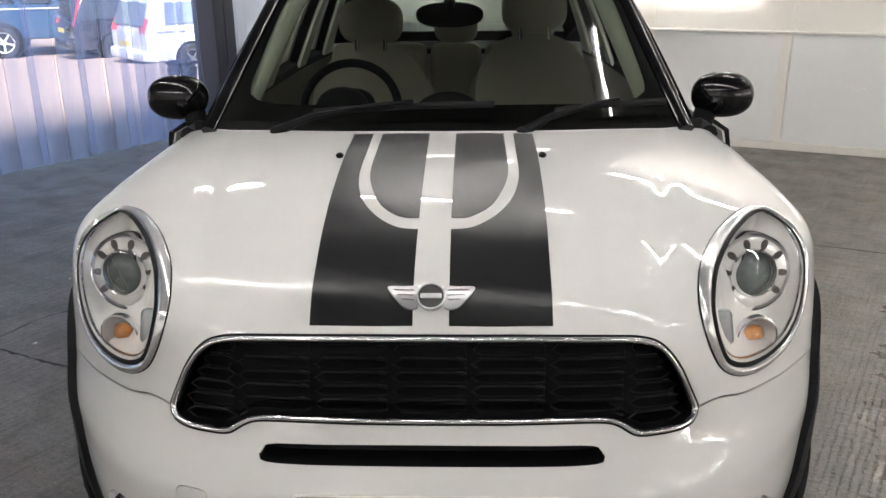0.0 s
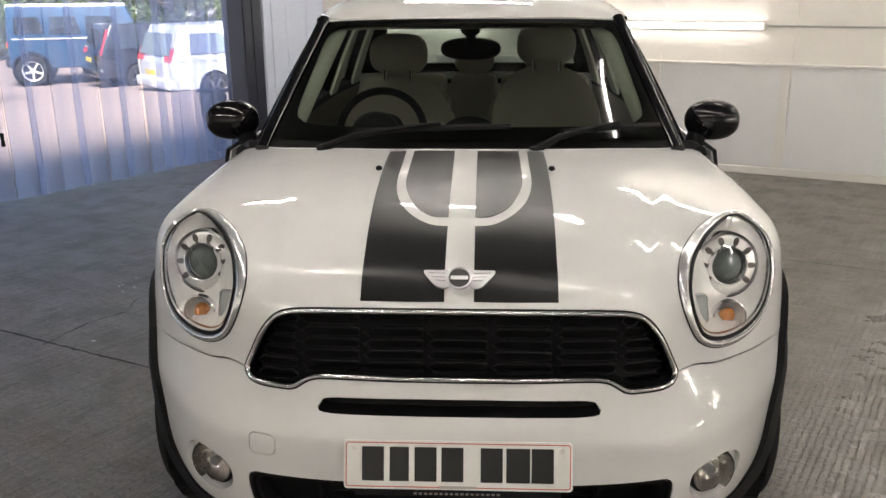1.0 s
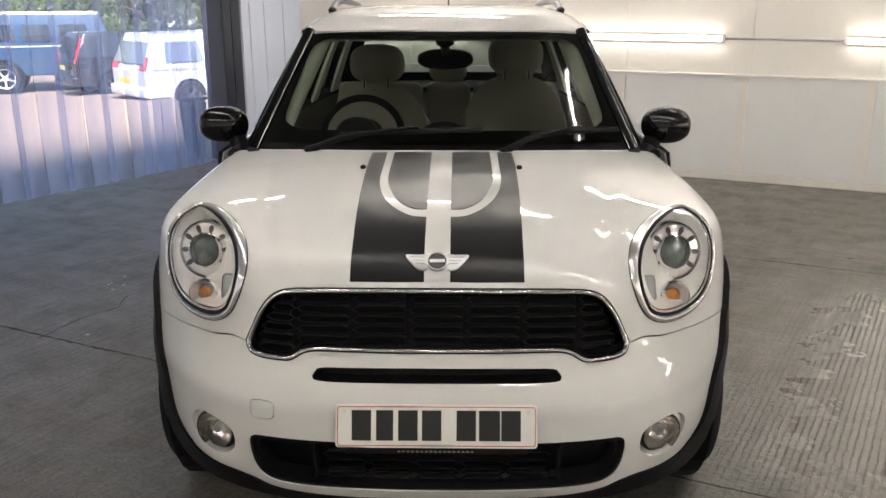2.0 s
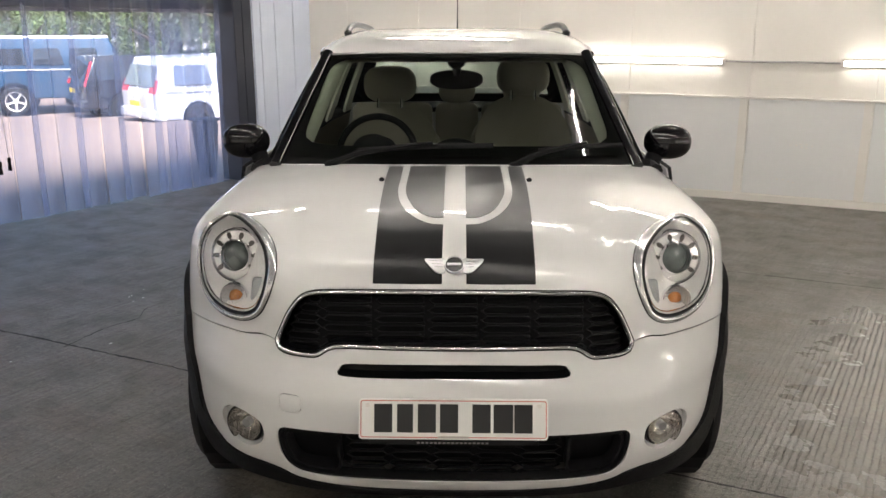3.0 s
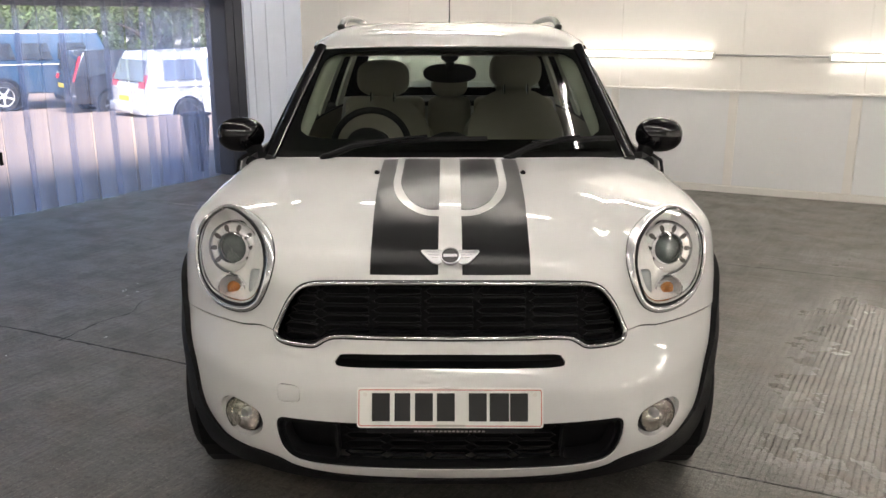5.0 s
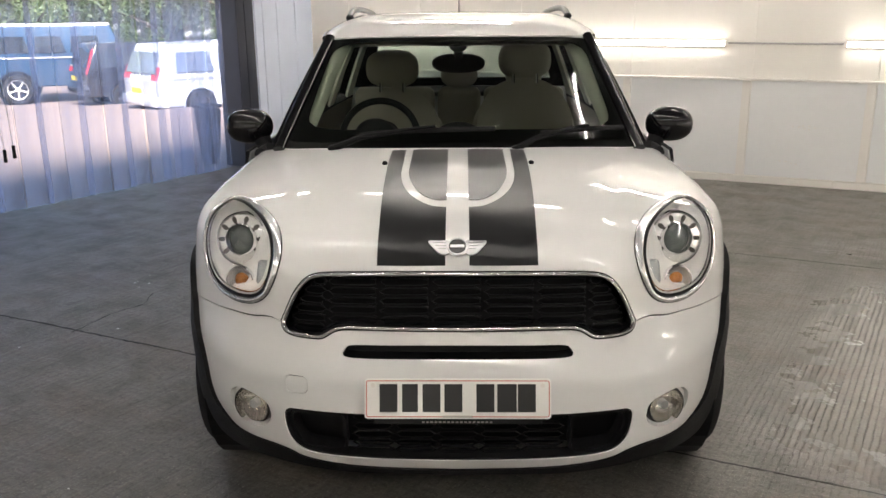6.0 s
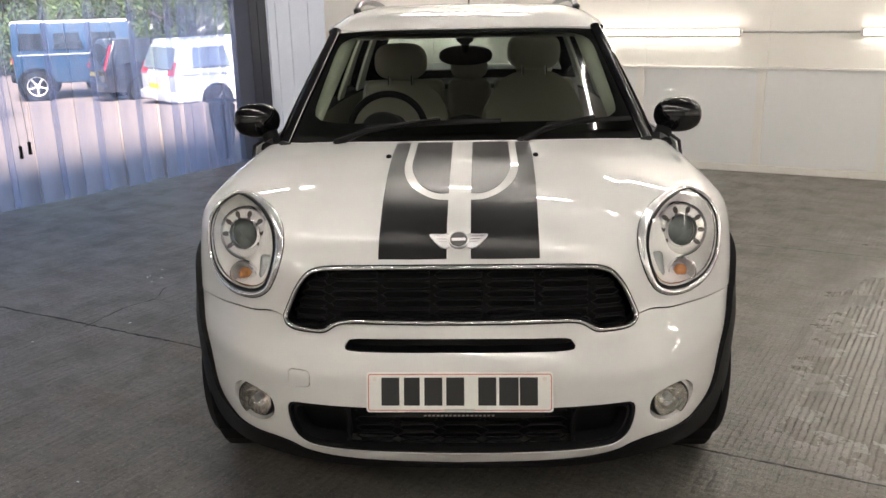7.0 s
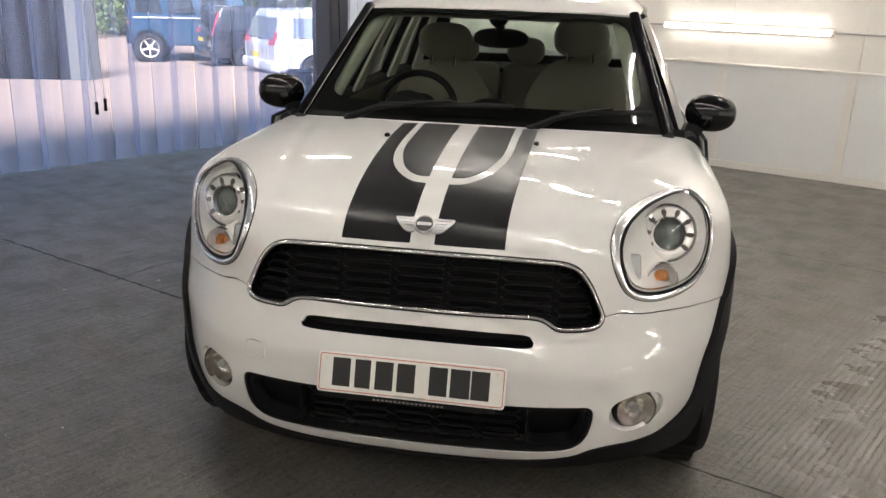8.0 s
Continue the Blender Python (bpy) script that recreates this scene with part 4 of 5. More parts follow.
wing_angles = np.radians(np.linspace(134.5, 8, 44))
wing = from_side(np.stack([AXLE_Y + WING * np.cos(wing_angles), WHEEL_Z + WING * np.sin(wing_angles)], -1))
cowl = from_top(even(np.array(COWL)))
wing_back = from_side(even(np.array([(1.255, 0.42), (1.262, 0.6), (1.27, 0.8), (1.28, 0.90), (1.30, 0.965)])))

car = thing("car", (0, 2.05, 0), "white small crossover car with black bonnet stripes on concrete", "car")


def both(line):
    """A line from the middle out, carried on to the other side, from right to left."""
    return np.concatenate([line[::-1], mirrored(line, -1)[1:]])


def closed_from(*lines):
    out = [lines[0]]
    for l in lines[1:]:
        out.append(l[1:] if np.linalg.norm(l[0] - out[-1][-1]) < 0.006 else l)
    loop = np.concatenate(out)
    return loop[:-1] if np.linalg.norm(loop[0] - loop[-1]) < 0.004 else loop


# bumper: below the shut line, round the grille's lower edge
low_grille = from_front(GRILLE_LOW)
gap_seam = seam - np.array([0, 0, 0.004])
half = closed_from(lower, gap_seam[::-1], low_grille)
outer = np.concatenate([half, mirrored(half, -1)[::-1][1:-1]])
fogs = [from_front(mirrored(FOG, s)) for s in (1, -1)]
tow_hole = from_front(mirrored(TOW, -1))
part_bumper = skin("front_bumper", outer, [from_front(SLIT), from_front(INTAKE), *fogs, tow_hole], PAINT, car, step=0.012)
skin("tow_cover", from_front(mirrored(inset_loop(TOW, 0.0022), -1)), [], PAINT, part_bumper, step=0.008, flange=0.01)

# bonnet and wings
half = closed_from(from_front(GRILLE_TOP), seam, wing, wing_back, cowl[::-1])
outer = np.concatenate([half, mirrored(half, -1)[::-1][1:-1]])
bonnet = skin("bonnet", outer, [from_front(mirrored(LAMP, s)) for s in (1, -1)], PAINT, car, step=0.0075)

# unseen black box in the engine bay, added to keep the gaps and openings dark
part("bay_blackout", box_bm((-0.50, 0.30, 0.28), (0.50, 1.16, 0.90), 0.05), DEEP_BLACK, car, "black box added in the unseen engine bay")


def draw_in(loop, by):
    """Moves a closed line on the skin inwards along the skin."""
    n = body_normals(loop)
    ahead = np.roll(loop, -1, 0) - np.roll(loop, 1, 0)
    b = np.cross(n, ahead)
    b /= np.linalg.norm(b, axis=1, keepdims=True) + 1e-12
    if ((loop.mean(0) - loop) * b).sum() < 0:
        b = -b
    return settle(loop + by * b)

# black lower valance and wheel-arch trim, one moulding round the front
inner_angles = np.radians(np.linspace(8, 196, 46))
inner_arch = from_side(np.stack([AXLE_Y + 0.385 * np.cos(inner_angles), WHEEL_Z + 0.385 * np.sin(inner_angles)], -1))
bottom = from_front(even(np.array([(0.835, 0.206), (0.79, 0.204), (0.726, 0.216), (0.646, 0.246), (0.56, 0.266), (0.46, 0.258), (0.30, 0.230), (0.15, 0.221), (0.0, 0.217)])))
half = closed_from(lower, wing, inner_arch, bottom)
outer = np.concatenate([half, mirrored(half, -1)[::-1][1:-1]])
skin("arch_trim", outer, [], BLACK_PLASTIC, car, "black plastic lower trim", step=0.014, offset=0.006, flange=0.03, shift=lambda p, n: n * (0.013 * np.clip((p[:, 1] - 0.20) / 0.2, 0, 1))[:, None])

# bonnet stripes: satin black decals, cut through by a pale U
HALF_U = [(0.193, 0.99), (0.191, 0.80), (0.189, 0.62), (0.170, 0.49), (0.134, 0.402), (0.082, 0.343), (0.034, 0.332)]
HALF_V = [(0.034, 0.381), (0.074, 0.385), (0.118, 0.435), (0.146, 0.52), (0.164, 0.63), (0.166, 0.80), (0.167, 0.99)]
outer_u, inner_u = (resample_open(smooth_loop(l, 8, False), 0.014) for l in (HALF_U, HALF_V))
for s in (1, -1):
    rim = np.array([(0.034, 0.108), (0.12, 0.108), (0.227, 0.110)])
    side = np.array([(0.227, 0.110), (0.229, 0.23), (0.238, 0.5), (0.245, 0.8), (0.246, 0.99)])
    band = np.concatenate([even(rim), even(side)[1:], outer_u, even(np.array([(0.034, 0.332), (0.034, 0.108)]))[1:-1]])
    tongue = np.concatenate([inner_u, even(np.array([(0.167, 0.99), (0.036, 0.985)]))[1:], even(np.array([(0.036, 0.985), (0.034, 0.381)]))[1:-1]])
    for loop in (band, tongue):
        skin("stripe", from_top(mirrored(loop, s)), [], MATT_BLACK, bonnet, "satin black stripe", step=0.014, offset=0.0012, flange=0.001)
        
# washer jets
for s in (1, -1):
    at = from_top([(s * 0.256, 0.765)])[0]
    part("washer_jet", joined(ball_bm(at + (0, 0, 0.004), (0.010, 0.014, 0.008), 14, 8), box_bm(at + (-0.006, -0.016, 0.004), at + (0.006, -0.008, 0.012), 0.002)), BLACK_PLASTIC, bonnet, smooth=True)


def frame_on(at, normal):
    """A pose at a place whose z is the normal and whose y points up the car."""
    n = Vector(normal).normalized()
    right = Vector((0, 0, 1)).cross(n).normalized()
    up = n.cross(right)
    return Matrix(((right.x, up.x, n.x, at[0]), (right.y, up.y, n.y, at[1]), (right.z, up.z, n.z, at[2]), (0, 0, 0, 1)))


def on_skin(x, z, depth=0.0):
    p = from_front([(x, z)])
    n = body_normals(p)[0]
    return frame_on(p[0] - depth * n, n)


def disc_bm(rx, ry, h0, h1, m, sides=28, bevel=0.0):
    prof = [(0, h0), (1, h0), (1, h1), (0, h1)] if not bevel else [(0, h0), (1, h0), (1, h1 - bevel), (1 - bevel / max(rx, ry), h1), (0, h1)]
    return lathe_bm(prof, sides, m @ Matrix.Diagonal((rx, ry, 1, 1)))


def bead(name, outer, inner, mat, parent, label="", base=0.003, rise=0.007):
    """A rounded moulding on the skin between two closed lines."""
    rows = []
    for t in np.linspace(0, 1, 8):
        p = outer * (1 - t) + inner * t
        rows.append(p + body_normals(p) * (base + rise * math.sin(math.pi * t) ** 0.7))
    return part(name, strip_bm([[Vector(q) for q in np.concatenate([r, r[:1]])] for r in rows]), mat, parent, label, smooth=True, sharp=80)


def headlamp(s):
    edge = from_front(mirrored(LAMP, s))
    lamp = part("headlamp", lathe_bm([(0.0, -0.02), (0.03, -0.02), (0.03, 0.0), (0.0, 0.0)], 16, frame_on((s * 0.67, 0.52, 0.84), (0, -1, 0))), DEEP_BLACK, car, "clear round headlamp with amber indicator")
    # the ring is broadest above, towards the bonnet's middle
    broad = np.array([0.0105 + 0.0085 * max(0.0, (-0.75 * (s * p[0] - 0.66) / 0.14 + 0.75 * (p[2] - 0.845) / 0.12)) for p in edge])[:, None]
    bead("chrome_ring", draw_in(edge, -0.005), draw_in(edge, broad), LAMP_RING, lamp, "chrome surround", rise=0.0045)
    bead("seal", draw_in(edge, broad - 0.001), draw_in(edge, broad + 0.0105), DEEP_BLACK, lamp, base=0.001, rise=0.003)
    skin("ring_gap", draw_in(edge, -0.0075), [draw_in(edge, -0.003)], DEEP_BLACK, lamp, step=0.008, offset=0.0012, flange=0.001)
    glass = skin("cover_glass", draw_in(edge, broad + 0.004), [], LAMP_GLASS, lamp, "clear cover", step=0.012, offset=0.003, flange=0)
    glass.visible_shadow = False
    # bowl behind the glass
    loop = draw_in(edge, 0.017)
    deep = np.array((s * 0.672, 0.430, 0.838))
    rows = [loop, loop + (0, 0.014, 0)]
    for t in (0.10, 0.3, 0.6, 0.95):
        rows.append((loop + (0, 0.026 + 0.02 * math.sin(3 * t), 0)) * (1 - t) + deep * t)
    rows = [[Vector(p) for p in np.concatenate([r, r[:1]])] for r in rows]
    part("reflector_bowl", strip_bm(rows), BOWL_CHROME, lamp, "silvery reflector", smooth=True, sharp=80)
    # chrome bead added for the highlight along the cover glass's edge
    rim = draw_in(edge, 0.0235)
    part("glint_rim", tube_bm([Vector(p) + Vector((0, 0.012, 0)) for p in rim], 0.0032, 6, True), CHROME, lamp, smooth=True)
    m = frame_on((s * 0.674, 0.372, 0.867), (s * 0.16, -1, 0.16))
    part("bezel_rim", lathe_bm([(0.079, -0.012), (0.0805, 0.001), (0.084, 0.002), (0.086, -0.006), (0.087, -0.03)], 40, m), CHROME, lamp, smooth=True)
    # pale plate with oval openings round the projector
    part("bezel", lathe_bm([(0.046, -0.03), (0.050, 0.002), (0.060, 0.005), (0.076, 0.0), (0.080, -0.012), (0.080, -0.03)], 40, m), REFLECTOR, lamp, smooth=True)
    part("projector_ring", lathe_bm([(0.0425, 0.004), (0.043, 0.015), (0.047, 0.020), (0.052, 0.013), (0.053, -0.01)], 40, m), CHROME, lamp, smooth=True)
    part("projector_lens", lathe_bm([(0.0, 0.018), (0.014, 0.0165), (0.027, 0.012), (0.038, 0.005), (0.044, -0.004)], 32, m), PROJECTOR, lamp, "dark projector lens", smooth=True)
    for k in range(8):
        a = radians(-38 + 36 * k)
        hole = m @ Matrix.Translation((s * 0.0635 * math.cos(a), 0.0635 * math.sin(a), 0.0042)) @ pose(0, 0, 0, 0, 0, math.degrees(a) if s > 0 else 180 - math.degrees(a))
        part("oval_opening", disc_bm(0.0115, 0.0075, 0, 0.0016, hole, 16), LAMP_DARK, lamp)
    # indicator
    m = frame_on((s * 0.660, 0.288, 0.762), (s * 0.20, -1, 0.05))
    part("indicator_cup", lathe_bm([(0.043, 0.014), (0.041, 0.017), (0.036, 0.006), (0.024, -0.012), (0.0, -0.018)], 32, m), REFLECTOR, lamp, smooth=True)
    part("bulb_shade", ball_bm((0, -0.006, -0.004), (0.027, 0.022, 0.010), 20, 10), BADGE_SILVER, lamp, smooth=True).data.transform(m)
    part("indicator_bulb", joined(ball_bm((0, 0.004, 0.002), (0.021, 0.018, 0.009), 20, 10), ball_bm((0.011, 0.002, 0.006), (0.008, 0.012, 0.008), 12, 8), ball_bm((-0.012, 0.0, 0.006), (0.008, 0.013, 0.008), 12, 8)), AMBER, lamp, "amber indicator bulb", smooth=True).data.transform(m)
    part("indicator_rim", lathe_bm([(0.040, 0.012), (0.0415, 0.018), (0.0445, 0.017), (0.0455, 0.004)], 32, m), CHROME, lamp, smooth=True)
    part("indicator_glass", lathe_bm([(0.0, 0.030), (0.016, 0.028), (0.032, 0.020), (0.040, 0.012)], 28, m), LAMP_GLASS, lamp, smooth=True).visible_shadow = False
    # pale tab on the inner side
    m = frame_on((s * 0.572, 0.235, 0.800), (-s * 0.1, -1, 0.1))
    part("side_reflector", box_bm((-0.026, -0.036, -0.004), (0.026, 0.036, 0.004), 0.010, m @ pose(0, 0, 0, 0, 0, 8 * s), 3), LAMP_PALE, lamp, smooth=True)


for s in (1, -1):
    headlamp(s)


def fog_lamp(s):
    loop = from_front(mirrored(FOG, s))
    m = frame_on((s * 0.613, 0.130, 0.420), (s * 0.33, -1, 0.03))
    angles = [math.atan2(z - 0.423, (x - 0.612 * s)) for x, _, z in loop]
    ring = [m @ Vector((0.0625 * math.cos(a), 0.0625 * math.sin(a), -0.018)) for a in angles]
    rows = [[Vector(p) for p in loop], [Vector(p).lerp(r, 0.12) + Vector((0, 0.022, 0)) for p, r in zip(loop, ring)], ring]
    part("fog_lamp_recess", strip_bm([r + r[:1] for r in rows]), PAINT, part_bumper, "white recess", smooth=True, sharp=75)
    lamp = part("fog_lamp", lathe_bm([(0.0535, 0.008), (0.055, 0.010), (0.0605, 0.006), (0.0635, -0.03)], 36, m), DEEP_BLACK, car, "round clear fog lamp", smooth=True)
    part("fog_reflector", lathe_bm([(0.054, 0.010), (0.047, -0.010), (0.025, -0.030), (0.0, -0.036)], 32, m), FOG_REFLECTOR, lamp, smooth=True)
    part("fog_bulb_shield", lathe_bm([(0.0, 0.0), (0.013, -0.001), (0.014, -0.02), (0.0, -0.02)], 16, m), LAMP_GREY, lamp, smooth=True)
    part("fog_glass", lathe_bm([(0.0, 0.022), (0.022, 0.0195), (0.040, 0.015), (0.054, 0.0085)], 32, m), LAMP_GLASS, lamp, smooth=True).visible_shadow = False


for s in (1, -1):
    fog_lamp(s)

# grille: chrome frame, black tray, rows of long six-sided cells
grille = skin("grille", from_front(inset_loop(GRILLE, 0.002)), [], DEEP_BLACK, car, "black grille with a chrome frame", step=0.02, offset=-0.055, flange=0)
bead("chrome_frame", from_front(inset_loop(GRILLE, -0.004)), from_front(inset_loop(GRILLE, 0.0065)), CHROME, grille, "chrome frame", 0.002, 0.007)
skin("frame_gap", from_front(inset_loop(GRILLE, -0.0075)), [from_front(inset_loop(GRILLE, -0.003))], DEEP_BLACK, grille, step=0.008, offset=0.0012, flange=0.001)
loop3 = from_front(inset_loop(GRILLE, 0.006))
tray = [[Vector(p) for p in np.concatenate([l, l[:1]])] for l in (loop3, loop3 + (0, 0.05, 0))]
part("grille_wall", strip_bm(tray), DEEP_BLACK, grille)


def span_at(loop, z):
    """The largest x inside a symmetric loop at a height."""
    xs = [a[0] + (z - a[1]) / (b[1] - a[1]) * (b[0] - a[0]) for a, b in zip(loop, np.roll(loop, -1, 0)) if (a[1] - z) * (b[1] - z) < 0]
    return max(xs) if xs else 0


def cell_rows(loop, parent, z0, pitch, count, width, reach, depth, r):
    for row in range(count):
        z = z0 + pitch * row
        edge = min(reach, min(span_at(loop, z - pitch * 0.3), span_at(loop, z + pitch * 0.3))) - 0.012
        for k in range(-4, 5):
            a, b = (k - 0.5) * width, (k + 0.5) * width
            a, b = max(a, -edge), min(b, edge)
            if b - a < 0.03:
                continue
            h, tip = pitch * 0.40, 0.012
            flat = [(a + 0.003, z), (a + tip, z + h), (b - tip, z + h), (b - 0.003, z), (b - tip, z - h), (a + tip, z - h)]
            line = resample(np.array(flat), 0.02)
            p = from_front(line) + (0, depth, 0)
            part("grille_cell", tube_bm(p, r, 5, True), DEEP_BLACK, parent)


cell_rows(GRILLE, grille, 0.681, 0.0262, 6, 0.148, 0.49, 0.020, 0.0034)

# lower intake: black tray, framed side ducts, cells between
intake = skin("lower_intake", from_front(inset_loop(INTAKE, 0.002)), [], DEEP_BLACK, car, "black lower air intake", step=0.02, offset=-0.06, flange=0)
skin("intake_frame", from_front(inset_loop(INTAKE, -0.001)), [from_front(inset_loop(INTAKE, 0.008))], BLACK_PLASTIC, intake, step=0.01, offset=-0.004, flange=0.03)
for s in (1, -1):
    duct = resample(smooth_loop([(0.338, 0.438), (0.40, 0.444), (0.462, 0.446), (0.476, 0.436), (0.470, 0.395), (0.452, 0.355), (0.430, 0.338), (0.38, 0.329), (0.338, 0.325), (0.326, 0.335), (0.328, 0.38), (0.329, 0.43)]), 0.010)
    skin("duct_frame", from_front(mirrored(inset_loop(duct, -0.008), s)), [from_front(mirrored(duct, s))], BLACK_PLASTIC, intake, step=0.01, offset=-0.012, flange=0.04)
cell_rows(INTAKE, intake, 0.318, 0.0285, 5, 0.122, 0.325, 0.028, 0.0034)
# ledge of the slit
slit_back = from_front(SLIT)
skin("slit_back", from_front(SLIT), [], DEEP_BLACK, part_bumper, step=0.02, offset=-0.05, flange=0)
part("slit_wall", strip_bm([[Vector(p) for p in np.concatenate([l, l[:1]])] for l in (slit_back - (0, 0.0, 0), slit_back + (0, 0.06, 0))]), DEEP_BLACK, part_bumper)

# winged badge, unlettered
m = on_skin(0.0, 0.900, -0.004)
badge = part("badge", lathe_bm([(0.0, 0.004), (0.024, 0.004), (0.025, 0.008), (0.0275, 0.008), (0.029, 0.0), (0.0, 0.0)], 36, m), BADGE_SILVER, bonnet, "silvery winged badge", smooth=True)
part("badge_disc", disc_bm(0.024, 0.024, 0.0045, 0.0062, m), INK, badge)
part("badge_bar", box_bm((-0.020, -0.0050, 0.0064), (0.020, 0.0050, 0.0078), 0.001, m), BADGE_SILVER, badge)
for s in (1, -1):
    wing_loop = smooth_loop([(0.024, 0.912), (0.052, 0.913), (0.079, 0.913), (0.081, 0.909), (0.066, 0.896), (0.050, 0.885), (0.030, 0.883), (0.022, 0.892)], 5)
    skin("badge_wing", from_front(mirrored(wing_loop, s)), [], BADGE_SILVER, badge, step=0.008, offset=0.007, flange=0.006)
    for k in range(3):
        bar = np.array([(0.032, 0.9085 - 0.0065 * k), (0.071 - 0.008 * k, 0.909 - 0.0062 * k)])
        part("badge_rib", tube_bm(from_front(mirrored(resample_open(bar, 0.01), s)) + (0, -0.006, 0.006), 0.0008, 5), CHROME, badge)

# number plate: its writing is left as plain bars
pm = Matrix.Translation((0, -0.0155, 0.509)) @ pose(0, 0, 0, 90 - 17, 0, 0)


def rounded_plate(w, h, r, d0, d1, hole=None):
    def ring(w, h, r):
        return [(x * (w / 2 - r) + r * math.cos(a), y * (h / 2 - r) + r * math.sin(a)) for x, y, a0 in ((1, 1, 0), (-1, 1, 90), (-1, -1, 180), (1, -1, 270)) for a in np.radians(np.linspace(a0, a0 + 90, 5))]
    bm = bmesh.new()
    outer_ring = ring(w, h, r)
    if hole is None:
        top = [bm.verts.new((x, y, d1)) for x, y in outer_ring]
        low = [bm.verts.new((x, y, d0)) for x, y in outer_ring]
        bm.faces.new(top)
        bm.faces.new(low[::-1])
        for k in range(len(top)):
            bm.faces.new((top[k - 1], low[k - 1], low[k], top[k]))
    else:
        inner = ring(w - 2 * hole, h - 2 * hole, max(0.001, r - hole))
        for d in (d0, d1):
            a, b = [bm.verts.new((x, y, d)) for x, y in outer_ring], [bm.verts.new((x, y, d)) for x, y in inner]
            for k in range(len(a)):
                bm.faces.new((a[k - 1], a[k], b[k], b[k - 1]))
    bm.transform(pm)
    return bm


plate = part("number_plate", rounded_plate(0.520, 0.111, 0.009, -0.004, 0.0), PLATE_WHITE, car, "white number plate with a thin red border")
part("plate_border", rounded_plate(0.511, 0.102, 0.007, 0.0004, 0.0009, 0.0022), PLATE_RED, plate)
part("plate_holder", joined(box_bm((-0.25, -0.062, -0.026), (0.25, 0.045, -0.0045), 0.004, pm)), BLACK_PLASTIC, plate)
part("holder_lip", box_bm((-0.235, -0.072, -0.010), (0.235, -0.0565, -0.002), 0.002, pm), BLACK_PLASTIC, plate)
for x, w in ((-0.193, 0.050), (-0.133, 0.044), (-0.073, 0.050), (-0.012, 0.050), (0.077, 0.050), (0.137, 0.054), (0.192, 0.050)):
    part("plate_bar", box_bm((x - w / 2, -0.037, 0.0004), (x + w / 2, 0.041, 0.0012), 0, pm), INK, plate)
for x in (-0.236, 0.236):
    part("plate_screw", disc_bm(0.0065, 0.0065, 0, 0.003, pm @ Matrix.Translation((x, 0.038, 0)), 16), WALL_TRIM, plate)
part("print_bar", box_bm((-0.042, -0.0525, 0.0004), (0.042, -0.0465, 0.0010), 0, pm), PALE_INK, plate)
for k in range(17):
    x = -0.100 + 0.0118 * k
    part("print_bar", box_bm((x, -0.0675, -0.0018), (x + 0.0075, -0.0630, -0.0010), 0, pm), DIM_INK, plate)

# ---- cabin: windscreen, pillars, roof ----
def screen(u, v):
    """A point of the windscreen plane: u across, v up."""
    lo = np.array([0.735 * u, 1.035 + 0.185 * u * u, 1.030 - 0.015 * u * u])
    hi = np.array([0.590 * u, 1.690 + 0.078 * u * u, 1.438 - 0.012 * u ** 4])
    p = lo * (1 - v) + hi * v
    bulge = 0.020 * math.sin(math.pi * v) * (1 - u * u)
    return p + np.array([0, -0.5, 0.85]) * bulge


def screen_rows(u0, u1, v0, v1, nu=24, nv=12, out=0.0):
    off = np.array([0, -0.55, 0.83]) * out
    return [[Vector(screen(u, v) + off) for u in np.linspace(u0, u1, nu)] for v in np.linspace(v0, v1, nv)]


windscreen = part("windscreen", strip_bm(screen_rows(-0.94, 0.94, 0.06, 0.985)), SCREEN_GLASS, car, "clear windscreen", smooth=True)


def screen_border():
    """Black band printed round the windscreen, with rounded inner corners."""
    bm = bmesh.new()
    n = 72
    inner, outer_ring = [], []
    for k in range(n):
        a = 2 * math.pi * k / n
        c, t = math.cos(a), math.sin(a)
        f = (abs(c) ** 9 + abs(t) ** 9) ** (-1 / 9)
        inner.append((c * f * (0.905 + 0.02 * t * f), 0.545 + t * f * (0.415 if t > 0 else 0.385)))
        g = 1 / max(abs(c), abs(t))
        outer_ring.append((c * g * 0.965, 0.51 + t * g * 0.49))
    rows = []
    for w in (0, 0.5, 1):
        rows.append([Vector(screen(a[0] * (1 - w) + b[0] * w, a[1] * (1 - w) + b[1] * w) + np.array([0, -0.55, 0.83]) * -0.006) for a, b in zip(inner, outer_ring)])
    rows = [r + r[:1] for r in rows]
    return strip_bm(rows, 0.002)


part("windscreen_border", screen_border(), SCREEN_PRINT, windscreen, "black screen border")
for s in (1, -1):
    pts = [screen(s * 0.975, v) + np.array([s * 0.004, 0.008, 0.004]) for v in np.linspace(-0.02, 1.0, 14)]
    part("windscreen_pillar", tube_bm(pts, 0.024, 12, squash=0.8), GLOSS_BLACK, car, "gloss black pillar", smooth=True)
    pts = [screen(s * 0.90, v) + np.array([0, 0.05, -0.02]) for v in np.linspace(0.04, 0.97, 10)]
    part("pillar_trim", tube_bm(pts, 0.048, 10, squash=0.6), TRIM_CREAM, car, "cream pillar trim", smooth=True)

# scuttle between bonnet and windscreen, and the seal of the bonnet's rear edge
rows = []
for w in np.linspace(0, 1, 5):
    rows.append([Vector((0.79 * u, (1.0 + 0.285 * abs(u) ** 1.9) * (1 - w) + (1.10 + 0.19 * u * u) * w, (1.036 - 0.043 * u * u) * (1 - w) + (1.058 - 0.03 * u * u) * w - 0.018 * math.sin(math.pi * w))) for u in np.linspace(-1, 1, 31)])
